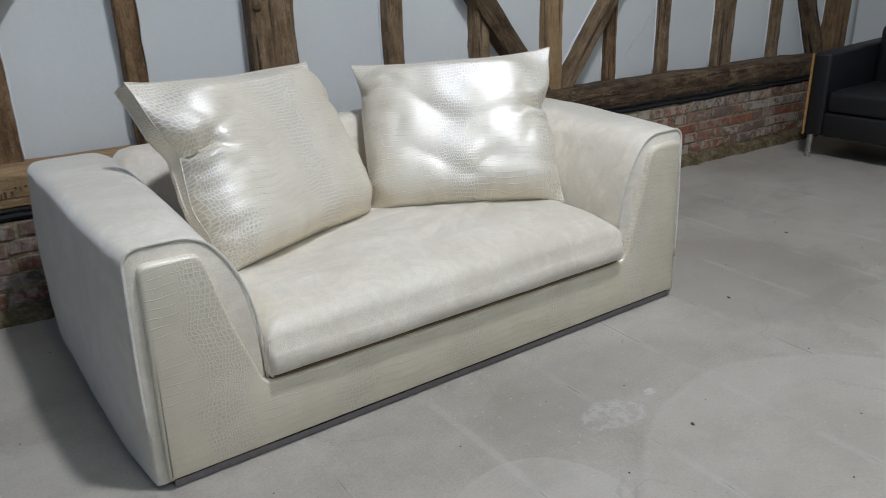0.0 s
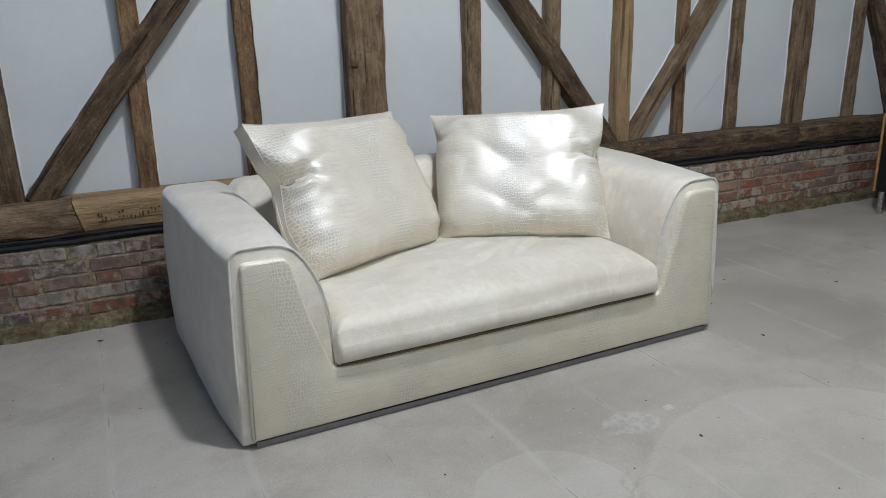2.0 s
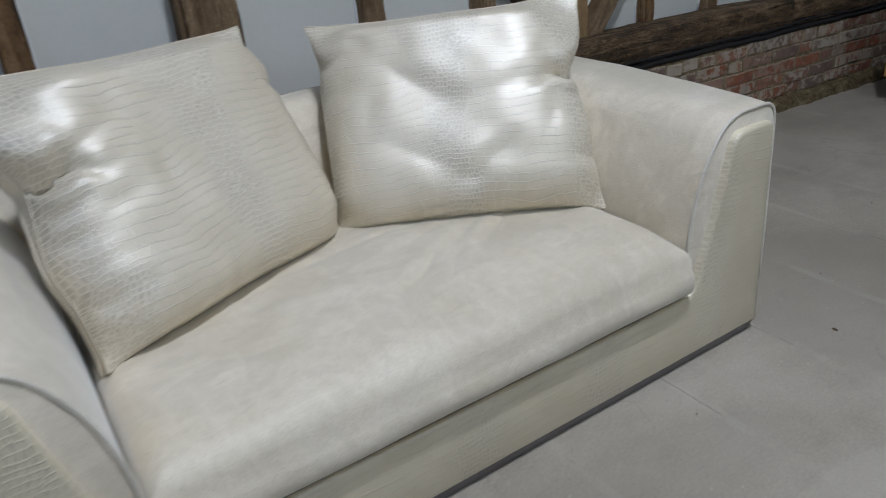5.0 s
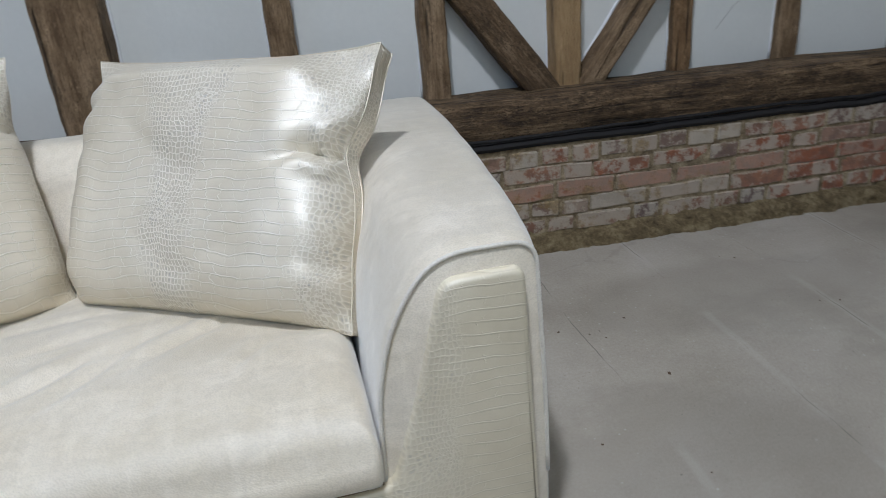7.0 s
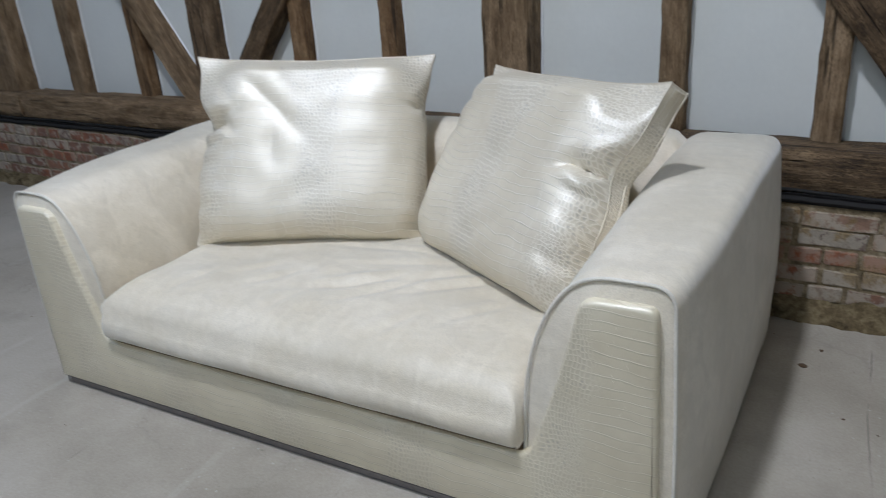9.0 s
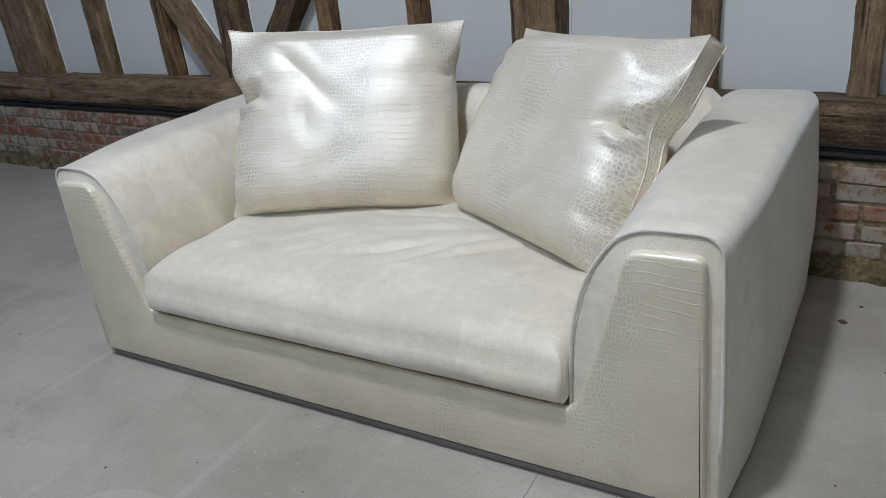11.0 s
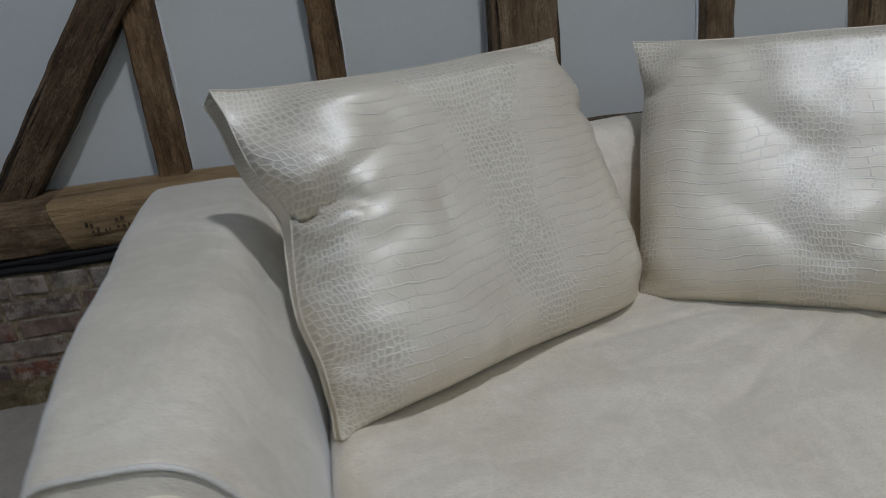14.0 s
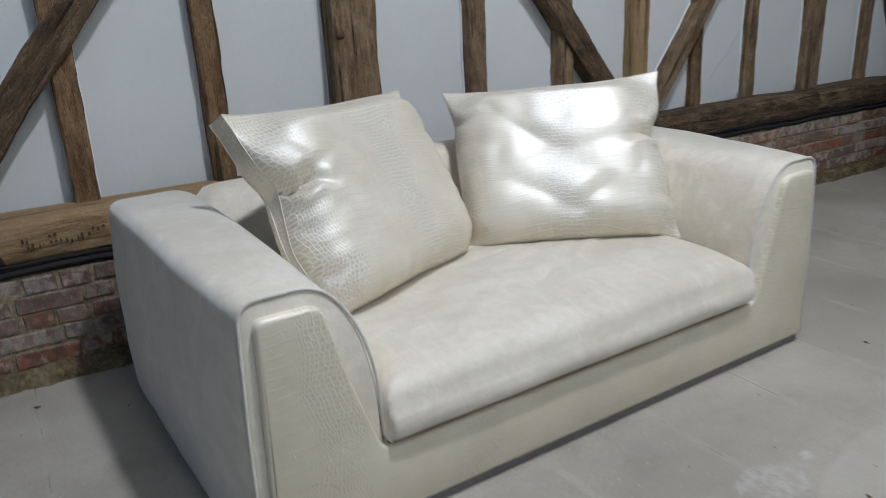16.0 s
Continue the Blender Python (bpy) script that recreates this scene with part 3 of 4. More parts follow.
tagged(new("wall_south", mesh_of(south, "wall_south", DIM_WALL)), "unseen plain dull wall with an assumed high opening for the south lamp", "wall", kind="structure")
slab("wall_east", (6.02, -8.6, 0), (6.22, -0.02, ROOM_TOP), PLASTER, "plain white plastered end wall", m=WALL)
slab("wall_west", (-5.4, -5.2, 0), (-5.2, 3.75, ROOM_TOP), DIM_WALL, "unseen plain dull closing wall")

north = slab("wall_north", (-5.6, 0.022, 0.0), (6.25, 0.20, ROOM_TOP), PLASTER, "white plastered wall between old oak timbers over brick", m=WALL)


def timber(name, a, b, width, depth, material, back=0.03, label="", bend=0.0, worn=0.0075, seed=0.0):
    """A squared old timber in the wall from a to b (x, z), its back let into the plaster."""
    a, b = Vector((a[0], 0, a[1])), Vector((b[0], 0, b[1]))
    run = b - a
    n = max(6, int(run.length / 0.028))
    bm, rings = bmesh.new(), []
    w, d = width / 2, depth / 2
    outline = []
    for cx, cy in ((-1, -1), (1, -1), (1, 1), (-1, 1)):
        corner = Vector((cx * w, cy * d))
        c = 0.10 * min(w, d) + 0.004
        first, second = (Vector((cx * (w - c), cy * d)), Vector((cx * w, cy * (d - c))))
        pair = (first, second) if cx * cy < 0 else (second, first)
        outline += [pair[0], pair[1]]
        if (cx, cy) in ((-1, -1), (1, 1)):
            for f in (0.33, 0.66):
                outline.append(Vector((cx * w * (1 - 2 * f), cy * d)))
        else:
            outline.append(Vector((cx * w, 0)))
    for i in range(n + 1):
        t = i / n
        z = t * run.length
        sway = bend * math.sin(t * math.pi)
        ring = []
        for p in outline:
            q = Vector((p.x * 9, p.y * 9, z * 2.6 + seed))
            nick = Vector((p.x * 20, p.y * 20, z * 17 + seed))
            k = noise.noise_vector(q) * worn * 0.6 + noise.noise_vector(q * 3.3) * worn * 0.4 + noise.noise_vector(nick) * worn * 0.32
            wane = 1.0 + 0.035 * noise.noise(Vector((seed, 1.7 * z, math.copysign(2.0, p.x))))
            ring.append(bm.verts.new((p.x * wane + k.x * 1.3 + sway, p.y + min(k.y, 0.006), z)))
        rings.append(ring)
    m = len(outline)
    for r, s in zip(rings, rings[1:]):
        for k in range(m):
            bm.faces.new((r[k], r[(k + 1) % m], s[(k + 1) % m], s[k]))
    bm.faces.new(rings[0][::-1])
    bm.faces.new(rings[-1])
    ob = part(name, bm, material, north, label, smooth=True)
    ob.data.set_sharp_from_angle(angle=radians(38))
    angle = math.atan2(run.x, run.z)
    ob.matrix_basis = Matrix.Translation((a.x, back - depth / 2, a.z)) @ Matrix.Rotation(angle, 4, "Y")
    # the paint of the panels laps ragged up to the timber
    for s in (-1, 1):
        line = []
        for i in range(int(run.length / 0.04)):
            z = 0.04 * i + 0.02
            q = Vector((seed + s * 3.0, z * 4.5, 0))
            line.append((s * (w + 0.001 + 0.006 * noise.noise(q)) + bend * math.sin(z / run.length * math.pi), depth / 2 - back + 0.019 + 0.004 * noise.noise(q * 3.0), z))
        part("paint_bead", tube(line, 0.0055, 6), PAINT, ob, "white paint lapped against the timber", smooth=True)
    return ob


STUD_TOP = ROOM_TOP - 0.02
# x at the sill, x at 1.4 m, width, proud depth, timber
STUDS = [(-1.47, -1.375, 0.135, 0.085, OAK_GREY), (-0.86, -0.85, 0.10, 0.085, OAK_MID), (0.305, 0.345, 0.088, 0.085, OAK_MID), (0.822, 0.833, 0.088, 0.085, OAK_MID),
         (2.043, 2.022, 0.092, 0.085, OAK_GREY), (2.555, 2.538, 0.092, 0.085, OAK_GREY), (3.036, 3.027, 0.098, 0.10, OAK_NEW), (3.502, 3.500, 0.074, 0.06, OAK_MID),
         (3.945, 3.950, 0.080, 0.06, OAK_GREY), (5.055, 5.060, 0.085, 0.06, OAK_GREY)]
for i, (xb, xt, w, d, oak) in enumerate(STUDS):
    lean = (xt - xb) / 0.82
    timber("stud", (xb, 0.545), (xb + lean * 1.3, STUD_TOP), w, d, oak, seed=i * 7.1)
POSTS = [(-2.17, -2.16, 0.35, 0.14, OAK_GREY), (-0.315, -0.305, 0.165, 0.10, OAK_DARK), (1.410, 1.430, 0.196, 0.140, OAK_GREY), (4.508, 4.515, 0.150, 0.07, OAK_GREY), (5.745, 5.765, 0.20, 0.10, OAK_MID)]
for i, (xb, xt, w, d, oak) in enumerate(POSTS):
    lean = (xt - xb) / 0.82
    timber("post", (xb, 0.545), (xb + lean * 1.3, STUD_TOP), w, d, oak, seed=50 + i * 5.3)
knot = bmesh.new()
bmesh.ops.create_icosphere(knot, subdivisions=2, radius=1.0)
for v in knot.verts:
    v.co = Vector((v.co.x * 0.021, v.co.y * 0.007, v.co.z * 0.013)) * (1 + 0.5 * noise.noise(v.co * 1.7))
knot_ob = part("knot", knot, INK, north, "dark knot in the post", smooth=True)
knot_ob.matrix_basis = Matrix.Translation((1.345, -0.112, 1.115))
BRACES = [((-0.18, 0.575), (0.955, 1.95), 0.112, 0.115, OAK_DARK, -0.012), ((-0.43, 0.565), (-1.33, 1.95), 0.112, 0.115, OAK_GREY, -0.01), ((2.965, 0.535), (1.862, 1.95), 0.112, 0.115, OAK_DARK, 0.012),
          ((3.105, 0.54), (4.055, 1.95), 0.088, 0.10, OAK_GREY, 0.012), ((5.54, 0.54), (4.85, 1.95), 0.105, 0.10, OAK_DARK, 0.02)]
for i, (a, b, w, d, oak, bend) in enumerate(BRACES):
    timber("brace", a, b, w, d, oak, bend=bend, seed=90 + i * 3.7)


def sill(x0, x1, material, z0, z1, front, scarf=(0.0, 0.0), label="", seed=0.0, worn=0.010):
    """A horizontal beam between x0 and x1 whose top falls from z0 to z1."""
    bm, rings = bmesh.new(), []
    n = max(4, int((x1 - x0) / 0.05))
    for i in range(n + 1):
        t = i / n
        top = z0 + (z1 - z0) * t
        shape = [(-0.012, top), (-front * 0.45, top), (-front + 0.016, top - 0.002), (-front, top - 0.018), (-front - 0.004, top - 0.06), (-front, top - 0.10), (-front + 0.006, top - 0.138), (-front + 0.02, top - 0.15), (-0.012, top - 0.15)]
        ring = []
        for y, z in shape:
            end = scarf[0] * (1 - t) + scarf[1] * t
            x = x0 + (x1 - x0) * t + end * (0.5 - (top - z) / 0.15)
            q = Vector((x * 2.4 + seed, y * 8, z * 9))
            k = noise.noise_vector(q) * worn + noise.noise_vector(q * 3.1) * worn * 0.5
            ring.append(bm.verts.new((x, y + k.y, z + k.z * 0.8)))
        rings.append(ring)
    m = len(rings[0])
    for r, s in zip(rings, rings[1:]):
        for k in range(m):
            bm.faces.new((r[k], r[(k + 1) % m], s[(k + 1) % m], s[k]))
    bm.faces.new(rings[0][::-1])
    bm.faces.new(rings[-1])
    # the grain runs along local z
    bm.transform(Matrix.Rotation(radians(-90), 4, "Y"))
    ob = part("sill_beam", bm, material, north, label, smooth=True)
    ob.data.set_sharp_from_angle(angle=radians(40))
    ob.matrix_basis = Matrix.Rotation(radians(90), 4, "Y")
    return ob


sill(-5.5, -1.90, OAK_GREY, 0.585, 0.585, 0.195, seed=1.0)
sill(-1.895, -0.019, OAK_GREY, 0.585, 0.590, 0.185, scarf=(0, -0.035), seed=5.0)
block = sill(-0.015, 0.78, OAK_NEW, 0.592, 0.590, 0.192, scarf=(-0.035, 0), label="pale new oak repair block with faded marks", seed=9.0, worn=0.004)
sill(0.784, 4.40, OAK_SILL, 0.586, 0.568, 0.188, seed=14.0, worn=0.012)
sill(4.404, 6.0, OAK_SILL, 0.570, 0.560, 0.19, seed=19.0, worn=0.012)

# faded marks on the repair block: plain bars
random.seed(5)
marks = bmesh.new()
mx = 0.065
while mx < 0.325:
    w = random.uniform(0.004, 0.009)
    for _ in range(random.choice((1, 2, 2, 3))):
        zc = random.uniform(0.493, 0.530)
        hh = random.uniform(0.002, 0.007)
        add_box(marks, (mx, -0.2012, zc - hh), (mx + w, -0.1985, zc + hh))
    mx += w + random.uniform(0.006, 0.018)
marks.transform(Matrix.Rotation(radians(-90), 4, "Y"))
part("mark", marks, INK, block, "small dark faded marks")

# the brick plinth under the sill
plinth = part("brick_plinth", box((-5.5, -0.2005, 0.0), (6.0, 0.0, 0.400)), MORTAR, north, "old brick plinth in crumbling lime mortar")
# a black board fills the recess and stands for its deep shade
gap = part("sill_gap_fill", box((-5.5, -0.150, 0.400), (6.0, -0.01, 0.462)), BLACK_RUBBER, north, "black fill for the shaded gap under the beam")


def strip(points, lo, hi, y):
    """A thin uneven band that follows a line of x, z points."""
    bm = bmesh.new()
    rows = []
    for x, z in points:
        rows.append([bm.verts.new((x, yy, z + dz)) for yy, dz in ((y, lo), (y - 0.007, (lo + hi) / 2), (y, hi), (y + 0.03, hi), (y + 0.03, lo))])
    for r, s in zip(rows, rows[1:]):
        for k in range(5):
            bm.faces.new((r[k], r[(k + 1) % 5], s[(k + 1) % 5], s[k]))
    bm.faces.new(rows[0][::-1])
    bm.faces.new(rows[-1])
    return bm


xs = [-5.4 + 0.045 * i for i in range(254)]


def ripple(x, a, b):
    return a * noise.noise(Vector((x * 2.3, b, 0))) + 0.5 * a * noise.noise(Vector((x * 9.0, b, 3.0)))


part("membrane", strip([(x, 0.414 + ripple(x, 0.011, 1.0)) for x in xs], -0.012, 0.013, -0.207), BLACK_RUBBER, north, "black damp-proof strip", smooth=False)
part("cable", tube([(x, -0.209 + ripple(x, 0.006, 5.0), 0.445 + ripple(x, 0.012, 9.0)) for x in xs], 0.0065), BLACK_RUBBER, north, "black cable", smooth=True)


def rough_block(length, height, depth, seed):
    bm = box((-length / 2, 0, 0), (length / 2, depth, height), 0.006, 1)
    bmesh.ops.subdivide_edges(bm, edges=[e for e in bm.edges if e.calc_length() > 0.05], cuts=1, use_grid_fill=True)
    for v in bm.verts:
        q = v.co * 14 + Vector((seed * 3.1, seed, 0))
        v.co += noise.noise_vector(q) * 0.0062 + noise.noise_vector(q * 3.0) * 0.002
    return bm


# ---- the sofa ----
SOFA = pose(1.381, 1.788, 0)
sofa = thing("sofa", SOFA, "cream two-seat leather sofa with crocodile-embossed front on concrete floor", "sofa")
DEPTH = 1.180
FRONT = 0.002


def arm_outline(s):
    """The outline of an arm in x, z; s is -1 for one side and 1 for the other."""
    pts = [(1.006, 0.010), (1.004, 0.30), (0.985, 0.674), (0.800, 0.674), (0.722, 0.560), (0.686, 0.42), (0.680, 0.22), (0.680, 0.012)]
    out = rounded([(x, z) for x, z in pts], [0.012, 0.15, 0.048, 0.11, 0.09, 0.1, 0.0, 0.01], 7)
    return [Vector((s * p.x, p.y)) for p in out]


def arm(s):
    outline = arm_outline(s)
    n = len(outline)
    centre = Vector((s * 0.83, 0.33))
    bm, rings = bmesh.new(), []
    ys = [(FRONT, 0.012), (FRONT + 0.004, 0.005), (FRONT + 0.012, 0.0)] + [FRONT + 0.012 + (DEPTH - 0.07) * i / 22 for i in range(1, 23)] + [DEPTH - 0.035, DEPTH - 0.015, DEPTH]
    for item in ys:
        y, inset = item if isinstance(item, tuple) else (item, 0.0)
        if y > DEPTH - 0.05:
            inset = 0.045 * (1 - math.sqrt(max(0.0, 1 - ((y - DEPTH + 0.05) / 0.05) ** 2)))
        ring = []
        for p in outline:
            d = (p - centre)
            q = p - d.normalized() * inset
            soft = 0.004 * noise.noise(Vector((q.x * 4, y * 4, q.y * 5))) + 0.002 * noise.noise(Vector((q.x * 11, y * 11, q.y * 11)))
            lift = 0.012 * math.sin(math.pi * min(1.0, y / DEPTH)) * (1.0 if q.y > 0.6 else 0.0)
            # the outer side splays towards the back and bellies a little at half height
            outer = min(1.0, max(0.0, (abs(q.x) - 0.86) / 0.10))
            deep = min(1.0, (y - FRONT) / 1.05)
            swell = outer * (0.030 * (1 - math.exp(-deep * 7.0)) + 0.045 * deep + 0.010 * math.sin(math.pi * min(1.0, q.y / 0.66)) * deep)
            ring.append(bm.verts.new((q.x + (soft + swell) * s, y, q.y + (soft + lift if q.y > 0.2 else 0.0))))
        rings.append(ring)
    for r, q in zip(rings, rings[1:]):
        for k in range(n):
            bm.faces.new((r[k], r[(k + 1) % n], q[(k + 1) % n], q[k]))
    bm.faces.new(rings[0][::-1])
    bm.faces.new(rings[-1])
    ob = part("armrest", bm, NUBUCK, sofa, "soft cream nubuck armrest", smooth=True)
    ob.data.set_sharp_from_angle(angle=radians(55))
    # the welt round the front edge
    line = [(p.x - s * 0.002, FRONT + 0.001, p.y) for p in outline if p.y > 0.03]
    part("piping", tube(line, 0.0042), PIPING, ob, "pale leather piping", smooth=True)
    return ob


arm(-1)
arm(1)

# base, back and plinth
# the base is coloured tan to stand for the shade below the cushion
part("base", box((-0.70, -0.008, 0.030), (0.70, DEPTH - 0.05, 0.2245), 0.004), SHADED_BASE, sofa, "seat base, coloured tan for the shade under the cushion")
part("plinth", box((-0.966, -0.006, 0.0), (0.968, DEPTH - 0.04, 0.022), 0.002), DARK_METAL, sofa, "dark brushed metal plinth strip")


def front_panel():
    half = [(0.0, 0.032), (0.980, 0.032), (0.957, 0.634), (0.808, 0.632), (0.760, 0.430), (0.692, 0.224), (0.62, 0.220)]
    loop = half[1:] + [(-x, z) for x, z in half[:0:-1]]
    rad = [0.008, 0.024, 0.035, 0.15, 0.030, 0.03]
    outline = rounded(loop, rad + rad[::-1], 5)
    bm = bmesh.new()
    rings = []
    cy = (("back", 0.02, 0.0), ("edge", -0.010, 0.0), ("round", -0.015, 0.0012), ("face", -0.0185, 0.0045), ("top", -0.020, 0.010))
    n = len(outline)
    normals = []
    for i in range(n):
        d = (outline[(i + 1) % n] - outline[i - 1]).normalized()
        normals.append(Vector((-d.y, d.x)))
    for _, y, inset in cy:
        rings.append([bm.verts.new((p.x + m.x * inset, y, p.y + m.y * inset)) for p, m in zip(outline, normals)])
    for r, q in zip(rings, rings[1:]):
        for k in range(n):
            bm.faces.new((r[k], r[(k + 1) % n], q[(k + 1) % n], q[k]))
    for ring in (rings[0], rings[-1]):
        edges = [bm.edges.get((ring[k], ring[(k + 1) % n])) for k in range(n)]
        bmesh.ops.triangle_fill(bm, use_beauty=True, use_dissolve=False, edges=edges)
    uv = bm.loops.layers.uv.new("UVMap")
    for f in bm.faces:
        for lp in f.loops:
            lp[uv].uv = (lp.vert.co.x + 0.02, lp.vert.co.z + 0.2 * lp.vert.co.y)
    ob = part("front_panel", bm, CROC_TAUT, sofa, "padded crocodile-embossed cream leather front", smooth=True)
    ob.data.set_sharp_from_angle(angle=radians(40))


front_panel()


def back_rest():
    pts = [(0.70, 0.20), (0.84, 0.40), (0.950, 0.625), (1.01, 0.692), (DEPTH - 0.05, 0.690), (DEPTH, 0.61), (DEPTH, 0.03), (0.72, 0.03)]
    outline = rounded(pts, [0.0, 0.1, 0.07, 0.05, 0.05, 0.05, 0.01, 0.0], 6)
    bm, rings = bmesh.new(), []
    xs = [-0.80 + 1.60 * i / 40 for i in range(41)]
    for x in xs:
        end = max(0.0, abs(x) - 0.70) / 0.10
        sink = 0.05 * (1 - math.sqrt(max(0.0, 1 - end * end)))
        ring = []
        for p in outline:
            soft = 0.006 * noise.noise(Vector((x * 5, p.x * 4, p.y * 4)))
            high = 1.0 if p.y > 0.3 else 0.0
            ring.append(bm.verts.new((x, p.x + soft * high, p.y - sink * high + soft * high)))
        rings.append(ring)
    n = len(outline)
    for r, q in zip(rings, rings[1:]):
        for k in range(n):
            bm.faces.new((r[k], r[(k + 1) % n], q[(k + 1) % n], q[k]))
    bm.faces.new(rings[0][::-1])
    bm.faces.new(rings[-1])
    ob = part("backrest", bm, NUBUCK, sofa, "low cream nubuck backrest", smooth=True)
    ob.data.set_sharp_from_angle(angle=radians(55))


back_rest()


def seat_top(u, v):
    """Height of the seat at u across and v from front to back, both 0 to 1."""
    z = 0.398 + 0.026 * math.sin(math.pi * u) ** 0.6 * math.sin(math.pi * min(1.0, v * 1.15)) ** 0.8 - 0.030 * v
    z += 0.010 * noise.noise(Vector((u * 5.0, v * 4.0, 3.3))) + 0.003 * noise.noise(Vector((u * 13.0, v * 9.0, 8.0)))
    # slack creases near the front
    for cu, cv, length, turn, deep in ((0.56, 0.36, 0.075, 0.75, 0.015), (0.61, 0.33, 0.070, 0.9, 0.013), (0.50, 0.30, 0.06, 0.6, 0.009), (0.66, 0.44, 0.09, 0.55, 0.010), (0.72, 0.40, 0.08, 0.65, 0.011), (0.78, 0.46, 0.07, 0.5, 0.008), (0.60, 0.52, 0.10, 0.35, 0.008),
                                       (0.36, 0.28, 0.05, 1.0, 0.007), (0.30, 0.34, 0.05, 0.9, 0.005), (0.84, 0.30, 0.05, 0.9, 0.006), (0.44, 0.16, 0.05, 1.2, 0.006), (0.70, 0.15, 0.05, 1.1, 0.006), (0.18, 0.20, 0.05, 1.2, 0.005), (0.52, 0.62, 0.14, 0.1, 0.007)):
        du, dv = u - cu, (v - cv) * 0.7
        along, across = du * math.cos(turn) + dv * math.sin(turn), -du * math.sin(turn) + dv * math.cos(turn)
        z -= (0.82 if cv < 0.4 else 0.5) * deep * math.exp(-(along / length) ** 2 - abs(across / 0.011) ** 1.4)
        z += 0.40 * deep * math.exp(-(along / length) ** 2 - ((across - 0.026) / 0.016) ** 2)
    return z


def seat_cushion():
    x0, x1, y0, y1, z0 = -0.680, 0.674, -0.030, 0.88, 0.236
    bm = bmesh.new()
    nu, nv, nz = 180, 120, 10

    def shaped(x, y, z):
        cx, cy = (x0 + x1) / 2, (y0 + y1) / 2
        r = 0.022
        dx, dy = abs(x - cx) - ((x1 - x0) / 2 - r), abs(y - cy) - ((y1 - y0) / 2 - r)
        if dx > 0 and dy > 0:
            k = math.hypot(dx, dy)
            f = min(1.0, r / k) if k else 1.0
            x, y = cx + math.copysign((x1 - x0) / 2 - r + dx * f, x - cx), cy + math.copysign((y1 - y0) / 2 - r + dy * f, y - cy)
        return Vector((x, y, z))

    verts = []
    for j in range(nv + 1):
        row = []
        for i in range(nu + 1):
            u, v = i / nu, j / nv
            x, y = x0 + (x1 - x0) * u, y0 + (y1 - y0) * v
            top = seat_top(u, v)
            rim = min(u * (x1 - x0), (1 - u) * (x1 - x0), v * (y1 - y0), (1 - v) * (y1 - y0))
            r = 0.062
            if rim < r:
                top -= r * 0.95 * (1 - math.sqrt(max(0.0, 1 - ((r - rim) / r) ** 2)))
            ahead = v * (y1 - y0)
            if ahead < 0.20:
                top -= 0.024 * (1 - ahead / 0.20) ** 2
            row.append(bm.verts.new(shaped(x, y, top)))
        verts.append(row)
    for j in range(nv):
        for i in range(nu):
            bm.faces.new((verts[j][i], verts[j][i + 1], verts[j + 1][i + 1], verts[j + 1][i]))
    rim = [verts[0][i] for i in range(nu + 1)] + [verts[j][nu] for j in range(1, nv + 1)] + [verts[nv][i] for i in range(nu - 1, -1, -1)] + [verts[j][0] for j in range(nv - 1, 0, -1)]
    last = rim
    cx, cy = (x0 + x1) / 2, (y0 + y1) / 2
    for k in range(1, nz + 1):
        t = k / nz
        ring = []
        for v in rim:
            z = v.co.z + (z0 - v.co.z) * t
            puff = 0.014 * math.sin(math.pi * min(1.0, t * 0.94 + 0.06)) - 0.026 * (max(0.0, t - 0.84) / 0.16) ** 2
            d = Vector((v.co.x - cx, (v.co.y - cy) * 1.3, 0))
            if abs(d.x) / (x1 - x0) > abs(v.co.y - cy) / (y1 - y0):
                out = Vector((math.copysign(1.0, d.x) * puff * 0.15, 0, 0))
            else:
                out = Vector((0, math.copysign(1.0, d.y) * puff, 0))
            wob = 0.004 * noise.noise(Vector((v.co.x * 6, z * 16, v.co.y * 6)))
            ring.append(bm.verts.new((v.co.x + out.x, v.co.y + out.y + wob, z)))
        for a in range(len(rim)):
            b = (a + 1) % len(rim)
            bm.faces.new((last[a], last[b], ring[b], ring[a]))
        last = ring
    bm.faces.new(last)
    ob = part("seat_cushion", bm, NUBUCK, sofa, "plump cream nubuck seat cushion with slack creases", smooth=True)
    for sx in (-0.684, 0.678):
        k = math.copysign(1, sx)
        part("seam", tube([(sx - k * 0.0105, -0.0225, 0.25), (sx - k * 0.0100, -0.0250, 0.29), (sx - k * 0.0105, -0.0240, 0.33), (sx - k * 0.015, -0.018, 0.355)], 0.0016, 6), NUBUCK, ob, smooth=True)
    return ob


seat_cushion()


